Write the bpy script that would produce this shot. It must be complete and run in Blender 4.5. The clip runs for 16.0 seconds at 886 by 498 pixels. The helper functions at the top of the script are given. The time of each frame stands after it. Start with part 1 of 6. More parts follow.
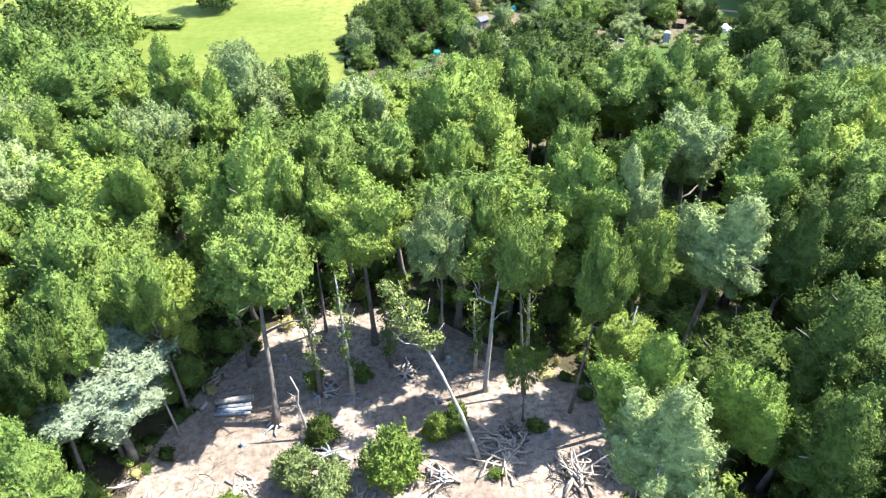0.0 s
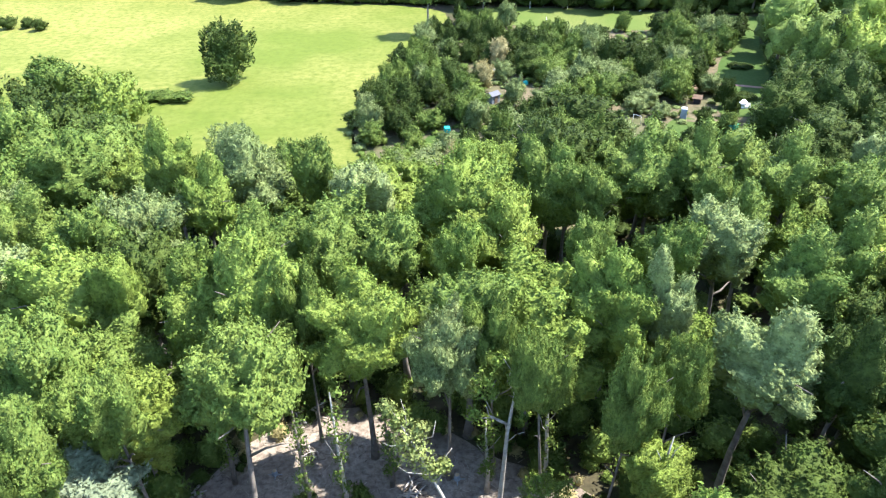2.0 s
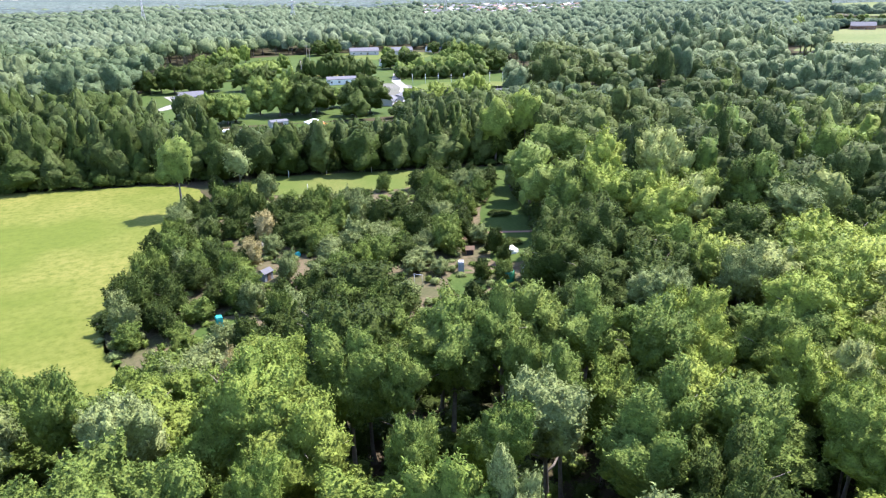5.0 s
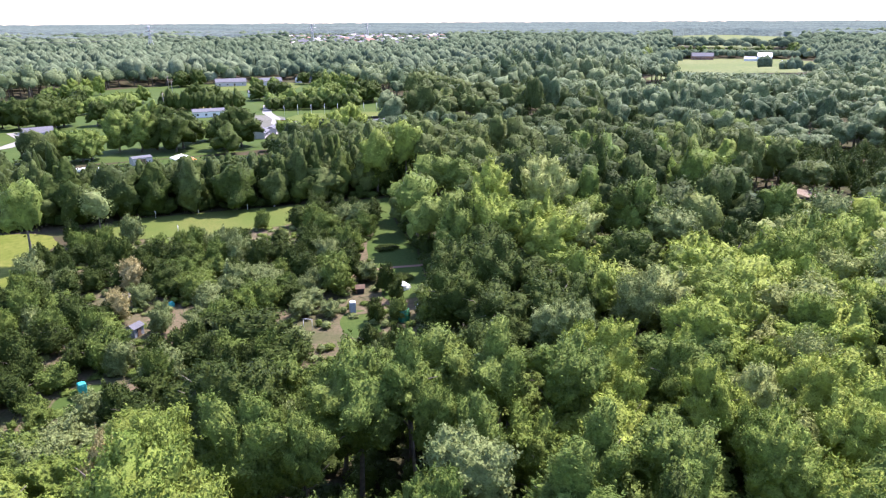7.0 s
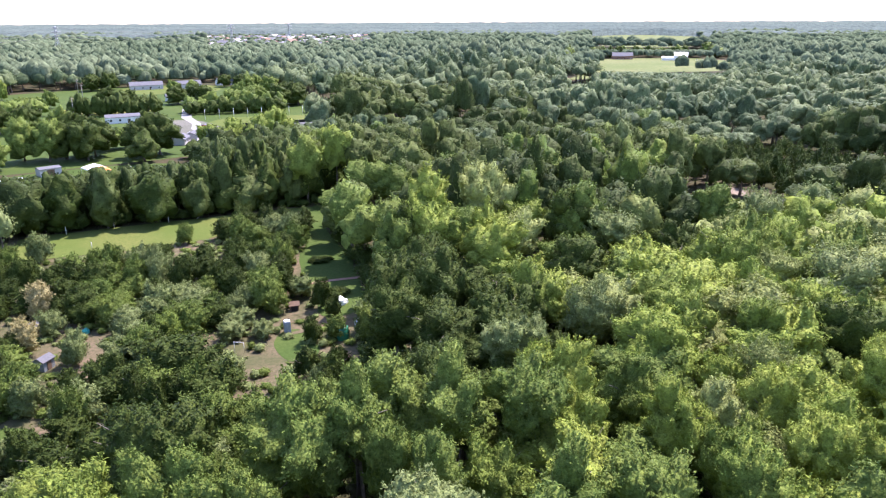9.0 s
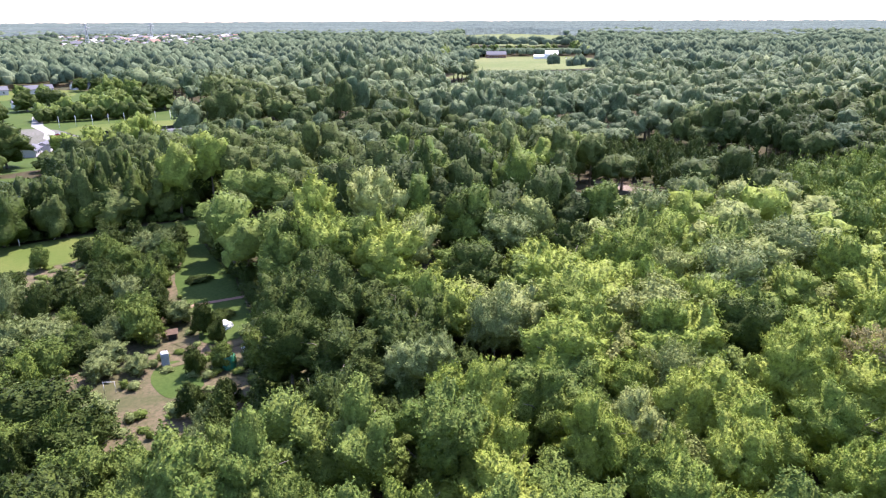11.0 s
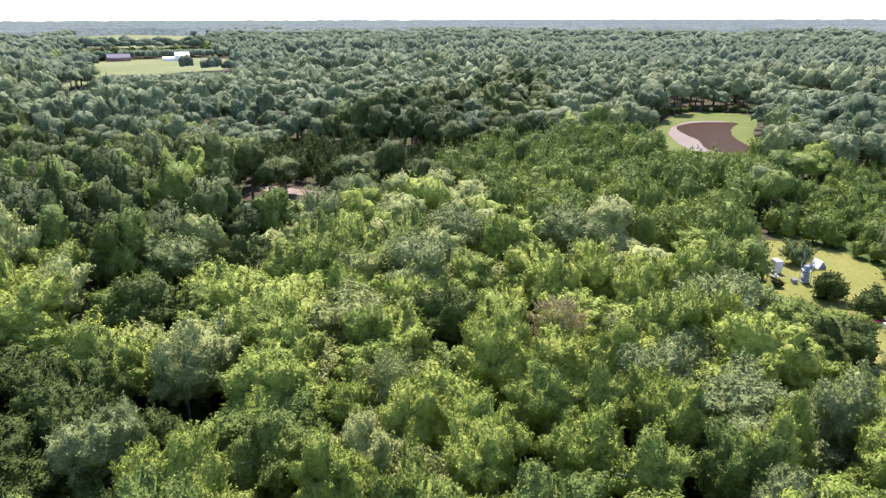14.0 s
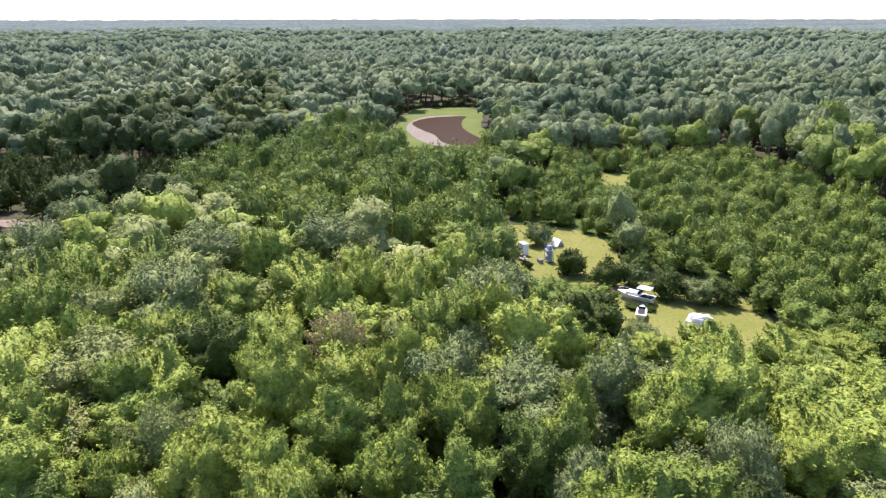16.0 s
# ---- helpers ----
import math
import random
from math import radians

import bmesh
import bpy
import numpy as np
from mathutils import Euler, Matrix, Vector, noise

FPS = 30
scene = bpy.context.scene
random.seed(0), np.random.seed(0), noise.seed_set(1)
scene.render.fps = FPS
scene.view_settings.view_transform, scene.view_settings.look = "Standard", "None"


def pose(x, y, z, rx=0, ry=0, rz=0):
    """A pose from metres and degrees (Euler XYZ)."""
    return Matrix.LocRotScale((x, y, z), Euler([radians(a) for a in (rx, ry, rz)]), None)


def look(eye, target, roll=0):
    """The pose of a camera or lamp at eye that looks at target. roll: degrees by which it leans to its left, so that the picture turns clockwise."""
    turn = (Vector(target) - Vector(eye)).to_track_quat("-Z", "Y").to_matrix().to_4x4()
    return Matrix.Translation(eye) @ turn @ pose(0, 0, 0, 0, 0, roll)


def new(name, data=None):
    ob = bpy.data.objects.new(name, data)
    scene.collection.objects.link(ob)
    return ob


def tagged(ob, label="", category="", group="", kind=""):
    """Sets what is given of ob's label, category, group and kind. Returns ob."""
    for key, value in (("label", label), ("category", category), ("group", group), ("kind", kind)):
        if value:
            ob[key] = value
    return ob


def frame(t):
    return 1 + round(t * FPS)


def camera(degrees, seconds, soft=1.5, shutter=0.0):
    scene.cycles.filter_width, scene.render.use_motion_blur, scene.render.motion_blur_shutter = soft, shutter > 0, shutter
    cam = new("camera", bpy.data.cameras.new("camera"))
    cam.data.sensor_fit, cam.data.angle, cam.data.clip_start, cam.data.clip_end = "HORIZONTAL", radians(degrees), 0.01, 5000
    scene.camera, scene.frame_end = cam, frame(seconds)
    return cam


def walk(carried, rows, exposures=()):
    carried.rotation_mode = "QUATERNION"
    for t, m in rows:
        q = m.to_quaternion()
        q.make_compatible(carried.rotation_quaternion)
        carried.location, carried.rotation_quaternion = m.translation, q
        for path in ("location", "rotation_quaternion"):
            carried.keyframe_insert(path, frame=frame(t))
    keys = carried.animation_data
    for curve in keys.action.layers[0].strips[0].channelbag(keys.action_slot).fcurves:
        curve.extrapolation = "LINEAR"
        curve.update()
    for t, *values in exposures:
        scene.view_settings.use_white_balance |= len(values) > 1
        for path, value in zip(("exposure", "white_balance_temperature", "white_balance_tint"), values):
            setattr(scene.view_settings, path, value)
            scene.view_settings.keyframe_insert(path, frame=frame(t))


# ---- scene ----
EXPO = [(0, 2.43, 6080, 10), (3, 2.20, 6080, 10), (4.2, 2.06, 6120, 13), (6.3, 1.73, 6180, 29), (12, 1.77, 6330, 29), (16, 1.53, 6400, 28)]
cam = camera(64.36, 16.0, soft=1.2)
walk(cam, [
    (0, look((0.540, -2.943, 52.000), (0.5398, 5.0300, 45.9635), -0.52)),
    (0.5, look((0.683, -1.102, 51.797), (0.6409, 6.9632, 45.8861), -0.62)),
    (1, look((0.695, 0.735, 51.710), (0.6264, 8.9127, 45.9552), -0.58)),
    (1.5, look((0.721, 2.502, 51.630), (0.6141, 10.8027, 46.0540), -0.66)),
    (2, look((0.704, 4.211, 51.557), (0.5631, 12.6721, 46.2286), -0.71)),
    (2.5, look((0.623, 5.983, 51.524), (0.4696, 14.6318, 46.5071), -0.73)),
    (3, look((0.558, 7.712, 51.508), (0.4168, 16.5530, 46.8365), -0.72)),
    (3.5, look((0.733, 9.341, 51.475), (0.7943, 18.3565, 47.1498), -0.88)),
    (4, look((0.678, 10.984, 51.471), (2.0377, 20.0496, 47.4742), -0.89)),
    (4.2, look((0.671, 11.665, 51.496), (2.5249, 20.6958, 47.6230), -0.94)),
    (6.3, look((0.160, 18.267, 51.346), (4.1967, 26.8752, 48.2459), -0.34)),
    (6.5, look((0.179, 18.894, 51.378), (4.4081, 27.4083, 48.2750), -0.33)),
    (7, look((0.452, 20.371, 51.402), (5.1443, 28.6377, 48.2958), -0.32)),
    (7.5, look((0.723, 21.917, 51.454), (5.6149, 30.0673, 48.3474), -0.33)),
    (8, look((1.083, 23.378, 51.520), (5.9850, 31.5200, 48.4106), -0.32)),
    (8.5, look((1.578, 24.761, 51.538), (6.8277, 32.6833, 48.4265), -0.31)),
    (8.7, look((1.798, 25.354, 51.553), (7.1658, 33.1974, 48.4441), -0.30)),
    (10.8, look((4.808, 31.822, 51.485), (11.4300, 38.6341, 48.3634), -0.22)),
    (11, look((5.136, 32.350, 51.465), (11.8967, 39.0242, 48.3432), -0.24)),
    (11.5, look((5.892, 33.639, 51.455), (13.0095, 39.9311, 48.3318), -0.24)),
    (12, look((6.741, 34.923, 51.413), (14.1979, 40.8063, 48.2858), -0.23)),
    (12.5, look((7.632, 36.095, 51.346), (15.4547, 41.4826, 48.2184), -0.23)),
    (13, look((8.550, 37.248, 51.201), (16.8189, 41.9206, 48.0711), -0.20)),
    (13.5, look((9.580, 38.290, 51.106), (18.2971, 42.0564, 47.9719), -0.18)),
    (14, look((10.549, 39.359, 51.052), (19.6623, 42.0257, 47.9153), -0.13)),
    (14.5, look((11.567, 40.252, 51.052), (20.8467, 42.2605, 47.9134), -0.14)),
    (15, look((12.616, 40.913, 51.093), (22.0580, 41.9042, 47.9514), -0.12)),
    (15.5, look((13.779, 41.753, 51.126), (23.2704, 41.5754, 47.9808), -0.05)),
    (16, look((15.004, 42.501, 51.108), (24.4612, 41.6745, 47.9639), -0.07)),
], exposures=EXPO)

# ---- light ----
SUN_EL, SUN_AZ = radians(57), radians(72)      # azimuth clockwise from +y
world = bpy.data.worlds.new("sky")
scene.world = world
world.use_nodes = True
wn = world.node_tree.nodes
sky = wn.new("ShaderNodeTexSky")
sky.sky_type, sky.sun_disc = "NISHITA", False
sky.sun_elevation, sky.sun_rotation = SUN_EL, SUN_AZ
sky.air_density, sky.dust_density, sky.ozone_density = 1.0, 0.6, 1.5
wn["Background"].inputs["Strength"].default_value = 0.145
world.node_tree.links.new(sky.outputs["Color"], wn["Background"].inputs["Color"])
sun_data = bpy.data.lights.new("sun", "SUN")
sun_data.energy, sun_data.angle, sun_data.color = 3.7, radians(0.6), (1.0, 0.95, 0.86)
sun = new("sun", sun_data)
sun.matrix_world = look((math.sin(SUN_AZ) * 300, math.cos(SUN_AZ) * 300, math.tan(SUN_EL) * 300), (0, 0, 0))

# ---- materials ----
def mat_new(name, rough=0.8):
    m = bpy.data.materials.new(name)
    m.use_nodes = True
    nt = m.node_tree
    bsdf = nt.nodes["Principled BSDF"]
    bsdf.inputs["Roughness"].default_value = rough
    return m, nt, bsdf


def mixc(nt, fac, a, b, blend="MIX"):
    """A colour mix; fac, a and b are sockets or values."""
    n = nt.nodes.new("ShaderNodeMix")
    n.data_type, n.blend_type = "RGBA", blend
    for i, v in ((0, fac), (6, a), (7, b)):
        if isinstance(v, bpy.types.NodeSocket):
            nt.links.new(v, n.inputs[i])
        elif i == 0:
            n.inputs[i].default_value = v
        else:
            n.inputs[i].default_value = (*v, 1)
    return n.outputs[2]


def ramp(nt, sock, lo, hi):
    n = nt.nodes.new("ShaderNodeMapRange")
    n.inputs[1].default_value, n.inputs[2].default_value = lo, hi
    nt.links.new(sock, n.inputs[0])
    return n.outputs[0]


def noise_of(nt, coord, scale, detail=4.0, rough=0.6):
    n = nt.nodes.new("ShaderNodeTexNoise")
    n.inputs["Scale"].default_value, n.inputs["Detail"].default_value, n.inputs["Roughness"].default_value = scale, detail, rough
    nt.links.new(coord, n.inputs["Vector"])
    return n.outputs["Fac"]


def leaf_material(name, dark, light, warm, joined=False, glow=0.2, relief=0.3):
    """Foliage: two greens by tree, a warm tint by leaf, light passing through the blades."""
    m, nt, bsdf = mat_new(name, 0.55)
    geo = nt.nodes.new("ShaderNodeNewGeometry")
    if joined:
        at = nt.nodes.new("ShaderNodeAttribute")
        at.attribute_name = "tint"
        by_tree = at.outputs["Fac"]
    else:
        by_tree = nt.nodes.new("ShaderNodeObjectInfo").outputs["Random"]
    col = mixc(nt, by_tree, dark, light)
    tc = nt.nodes.new("ShaderNodeTexCoord")
    patch = ramp(nt, noise_of(nt, tc.outputs["Object"], 0.35, 2.0), 0.35, 0.7)
    col = mixc(nt, patch, col, mixc(nt, 0.35, col, warm))
    rnd = geo.outputs["Random Per Island"]
    col = mixc(nt, ramp(nt, rnd, 0.6, 2.0), col, warm)
    val = nt.nodes.new("ShaderNodeMapRange")
    val.inputs[3].default_value, val.inputs[4].default_value = 0.84, 1.16
    nt.links.new(rnd, val.inputs[0])
    grey = nt.nodes.new("ShaderNodeCombineColor")
    for i in range(3):
        nt.links.new(val.outputs[0], grey.inputs[i])
    col = mixc(nt, 1.0, col, grey.outputs[0], "MULTIPLY")
    mott = nt.nodes.new("ShaderNodeMapRange")
    mott.inputs[1].default_value, mott.inputs[2].default_value, mott.inputs[3].default_value, mott.inputs[4].default_value = 0.36, 0.64, 0.72, 1.26
    nt.links.new(noise_of(nt, tc.outputs["Object"], 0.4 / relief, 3.0, 0.7), mott.inputs[0])
    tone = nt.nodes.new("ShaderNodeCombineColor")
    for i in range(3):
        nt.links.new(mott.outputs[0], tone.inputs[i])
    col = mixc(nt, 1.0, col, tone.outputs[0], "MULTIPLY")
    nt.links.new(col, bsdf.inputs["Base Color"])
    bsdf.inputs["Specular IOR Level"].default_value = 0.06
    bump = nt.nodes.new("ShaderNodeBump")
    bump.inputs["Strength"].default_value, bump.inputs["Distance"].default_value = 1.0, relief
    nt.links.new(noise_of(nt, tc.outputs["Object"], 0.5 / relief, 4.0, 0.65), bump.inputs["Height"])
    nt.links.new(bump.outputs[0], bsdf.inputs["Normal"])
    tr = nt.nodes.new("ShaderNodeBsdfTranslucent")
    nt.links.new(col, tr.inputs["Color"])
    ms = nt.nodes.new("ShaderNodeMixShader")
    ms.inputs[0].default_value = glow
    nt.links.new(bsdf.outputs[0], ms.inputs[1])
    nt.links.new(tr.outputs[0], ms.inputs[2])
    nt.links.new(ms.outputs[0], nt.nodes["Material Output"].inputs["Surface"])
    return m


def ground_material(name, c1, c2, c3, s1, s2, bump=0.3, rough=0.95, s3=None, lo=0.36, hi=0.64):
    """Earth or turf: broad patches of two colours, a finer third, and a rough relief."""
    m, nt, bsdf = mat_new(name, rough)
    tc = nt.nodes.new("ShaderNodeTexCoord")
    broad = ramp(nt, noise_of(nt, tc.outputs["Object"], s1, 5.0), lo, hi)
    fine = noise_of(nt, tc.outputs["Object"], s2, 6.0, 0.7)
    col = mixc(nt, broad, c1, c2)
    col = mixc(nt, ramp(nt, fine, 0.42, 0.68), col, c3)
    if s3:
        col = mixc(nt, ramp(nt, noise_of(nt, tc.outputs["Object"], s3, 3.0), 0.5, 0.8), col, mixc(nt, 0.5, col, c3))
    nt.links.new(col, bsdf.inputs["Base Color"])
    bsdf.inputs["Specular IOR Level"].default_value = 0.1
    b = nt.nodes.new("ShaderNodeBump")
    b.inputs["Strength"].default_value, b.inputs["Distance"].default_value = bump, 0.2
    nt.links.new(fine, b.inputs["Height"])
    nt.links.new(b.outputs[0], bsdf.inputs["Normal"])
    return m


def plain_material(name, colour, rough=0.7, metal=0.0, vary=0.25, scale=3.0):
    m, nt, bsdf = mat_new(name, rough)
    tc = nt.nodes.new("ShaderNodeTexCoord")
    n = noise_of(nt, tc.outputs["Object"], scale, 5.0)
    col = mixc(nt, ramp(nt, n, 0.3, 0.7), tuple(c * (1 - vary) for c in colour), tuple(min(1, c * (1 + vary * 0.6)) for c in colour))
    nt.links.new(col, bsdf.inputs["Base Color"])
    bsdf.inputs["Metallic"].default_value = metal
    return m


LEAF = {
    "oak": ((0.078, 0.130, 0.026), (0.124, 0.176, 0.036), (0.18, 0.21, 0.05)),
    "poplar": ((0.108, 0.168, 0.030), (0.156, 0.212, 0.038), (0.22, 0.25, 0.055)),
    "silver": ((0.128, 0.172, 0.054), (0.166, 0.208, 0.070), (0.26, 0.29, 0.12)),
    # yellower oak green, lightened to carry the sun on the east wood
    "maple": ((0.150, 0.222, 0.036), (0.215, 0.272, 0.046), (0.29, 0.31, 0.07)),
    # dark-leaved trees, green deepened further to carry shade over parts of the wood
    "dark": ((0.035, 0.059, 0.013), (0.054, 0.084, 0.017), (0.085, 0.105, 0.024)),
    # leaf green darkened to paint the shaded band of far woods
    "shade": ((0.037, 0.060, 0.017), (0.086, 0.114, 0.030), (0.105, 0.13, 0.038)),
    # far woods: distance haze painted in, greens paler and bluer
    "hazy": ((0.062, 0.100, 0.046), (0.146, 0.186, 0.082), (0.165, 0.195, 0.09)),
    "brown": ((0.29, 0.25, 0.10), (0.34, 0.29, 0.125), (0.39, 0.34, 0.17)),
    "bleached": ((0.125, 0.158, 0.088), (0.155, 0.188, 0.110), (0.21, 0.24, 0.15)),
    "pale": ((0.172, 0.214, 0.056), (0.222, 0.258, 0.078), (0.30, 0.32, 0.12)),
}
leaf = {k: leaf_material("leaves_" + k, *v) for k, v in LEAF.items()}
leaf_joined = {k: leaf_material("woodland_" + k, *v, joined=True, relief=0.7) for k, v in LEAF.items()}
bark = plain_material("bark", (0.16, 0.135, 0.11), 0.9, vary=0.45, scale=2.0)
bark_pale = plain_material("pale_bark", (0.34, 0.31, 0.26), 0.85, vary=0.4, scale=2.0)
forest_floor = ground_material("forest_floor", (0.075, 0.055, 0.035), (0.05, 0.06, 0.022), (0.035, 0.03, 0.018), 0.08, 1.2)
dirt = ground_material("bare_earth", (0.33, 0.278, 0.222), (0.185, 0.142, 0.108), (0.115, 0.088, 0.067), 0.09, 1.6, 0.5, s3=0.4)
field_grass = ground_material("meadow_grass", (0.098, 0.124, 0.020), (0.200, 0.186, 0.052), (0.080, 0.104, 0.016), 0.012, 0.6, 0.25, s3=0.09, lo=0.42, hi=0.6)
# pale farm meadow, its green also washed out for distance haze
pale_hazed_meadow = ground_material("pale_hazed_meadow", (0.110, 0.138, 0.045), (0.165, 0.172, 0.070), (0.085, 0.112, 0.035), 0.01, 0.2, 0.2)
lush_lawn = ground_material("lush_lawn", (0.048, 0.082, 0.018), (0.070, 0.098, 0.024), (0.038, 0.066, 0.014), 0.07, 1.5, 0.2)
lawn_grass = ground_material("lawn_grass", (0.080, 0.112, 0.024), (0.125, 0.135, 0.038), (0.07, 0.10, 0.02), 0.07, 1.5, 0.2)
dry_lawn = ground_material("dry_lawn", (0.135, 0.148, 0.030), (0.190, 0.180, 0.052), (0.10, 0.12, 0.028), 0.09, 1.5, 0.2)
gravel = ground_material("pale_gravel", (0.16, 0.152, 0.135), (0.11, 0.11, 0.085), (0.08, 0.085, 0.055), 0.06, 1.0, 0.2)
soil = ground_material("garden_soil", (0.16, 0.115, 0.078), (0.075, 0.078, 0.034), (0.055, 0.062, 0.026), 0.1, 1.3, 0.3)
LABEL = {
    "oak": "tall mid-green broadleaf tree with a lobed crown",
    "poplar": "tall yellow-green broadleaf tree in full leaf",
    "silver": "grey-green silvery-leaved tree with an airy crown",
    "dark": "dark green dense broadleaf tree",
    "brown": "half-dead tree with thin brownish foliage",
}
BUSH_LABEL = {"dark": "small dark green bushy tree in the garden plots", "oak": "small mid-green bushy tree in the garden plots", "silver": "small silvery grey-green shrub in the garden plots"}
# canopy and horizon: aerial haze put into the base colour, bluest farthest out
canopy_mat = leaf_material("hazed_canopy", (0.068, 0.100, 0.058), (0.140, 0.174, 0.102), (0.155, 0.185, 0.11), joined=True, glow=0.15, relief=1.6)
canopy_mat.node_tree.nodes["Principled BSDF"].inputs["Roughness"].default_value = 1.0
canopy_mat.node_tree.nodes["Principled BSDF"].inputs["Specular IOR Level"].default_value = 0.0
far_mat = leaf_material("hazed_horizon_woods", (0.075, 0.105, 0.098), (0.115, 0.145, 0.125), (0.14, 0.16, 0.15), joined=True, glow=0.1, relief=5.0)
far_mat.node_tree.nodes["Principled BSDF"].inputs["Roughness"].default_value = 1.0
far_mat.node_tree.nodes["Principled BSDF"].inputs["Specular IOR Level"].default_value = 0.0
PLOTS = [(50, 141, 6), (58, 138, 5), (45, 131, 5), (52, 134, 4), (62, 150, 5), (43, 121, 4), (5.5, 156, 5.5), (13, 147, 5), (34, 131, 9), (27, 126, 4), (12, 134, 3.5), (43, 126, 4), (45, 133, 4), (50, 142, 5), (0, 123, 4.5), (-10.5, 114, 3), (-9, 120, 2), (57, 130, 3)]


def garden_ok(x, y):
    m = np.ones(np.shape(x), bool)
    for a, b, r in PLOTS:
        m &= np.hypot(x - a, y - b) > r + 0.8
    return m

# ---- mesh helpers ----
def mesh_np(name, verts, faces, material, tint=None, smooth=True):
    """A mesh from arrays of vertices and of equal-sided faces."""
    me = bpy.data.meshes.new(name)
    n, k = faces.shape
    me.vertices.add(len(verts))
    me.vertices.foreach_set("co", np.asarray(verts, np.float32).ravel())
    me.loops.add(n * k)
    me.loops.foreach_set("vertex_index", faces.astype(np.int32).ravel())
    me.polygons.add(n)
    me.polygons.foreach_set("loop_start", np.arange(0, n * k, k, dtype=np.int32))
    if tint is not None:
        me.attributes.new("tint", "FLOAT", "POINT").data.foreach_set("value", np.asarray(tint, np.float32))
    me.polygons.foreach_set("use_smooth", np.full(n, smooth, bool))
    me.update(calc_edges=True)
    me.materials.append(material)
    return me


def ico(level):
    bm = bmesh.new()
    bmesh.ops.create_icosphere(bm, subdivisions=level, radius=1)
    bm.verts.ensure_lookup_table()
    v = np.array([x.co[:] for x in bm.verts])
    f = np.array([[y.index for y in x.verts] for x in bm.faces])
    bm.free()
    return v, f


ICO = {k: ico(k) for k in (1, 2, 3, 4)}


def rand_dirs(rng, n):
    d = rng.normal(size=(n, 3))
    return d / np.linalg.norm(d, axis=1)[:, None]


def leaf_tufts(rng, pts, nrm, size):
    """Pointed leaf sprays laid like scales over a crown, tips a little raised: one triangle each."""
    n = len(pts)
    m = nrm + [0, 0, 0.22] + 0.32 * rand_dirs(rng, n)
    m /= np.linalg.norm(m, axis=1)[:, None]
    w = np.cross(m, rand_dirs(rng, n))
    w /= np.linalg.norm(w, axis=1)[:, None] + 1e-9
    t = np.cross(w, m)
    t = np.where((t[:, 2:] < 0) & (rng.uniform(size=(n, 1)) < 0.8), -t, t) + nrm * rng.uniform(0.0, 0.6, (n, 1)) + [0, 0, 0.08]
    s = size * rng.uniform(0.55, 1.5, n)[:, None]
    v = np.stack([pts - w * s * 0.55, pts + w * s * 0.55, pts + t * s * 1.2], 1).reshape(-1, 3)
    return v, np.arange(n * 3).reshape(-1, 3)


def even_dirs(rng, n):
    """Directions spread evenly over a ball, each a little out of line."""
    k = np.arange(n) + 0.5
    z = 1 - 2 * k / n
    a = k * 2.39996 + rng.uniform(0, 6.28)
    d = np.stack([np.sqrt(1 - z * z) * np.cos(a), np.sqrt(1 - z * z) * np.sin(a), z], 1) + rng.normal(size=(n, 3)) * 0.55 / math.sqrt(n)
    return d / np.linalg.norm(d, axis=1)[:, None]


def reach(q, c, r):
    """How far the outline of a heap of balls lies from its middle, in each direction of q."""
    b = q @ c.T
    disc = r[None] ** 2 - (c ** 2).sum(1)[None] + b * b
    t = np.where(disc > 0, b + np.sqrt(np.maximum(disc, 0)), 0)
    return t.max(1)


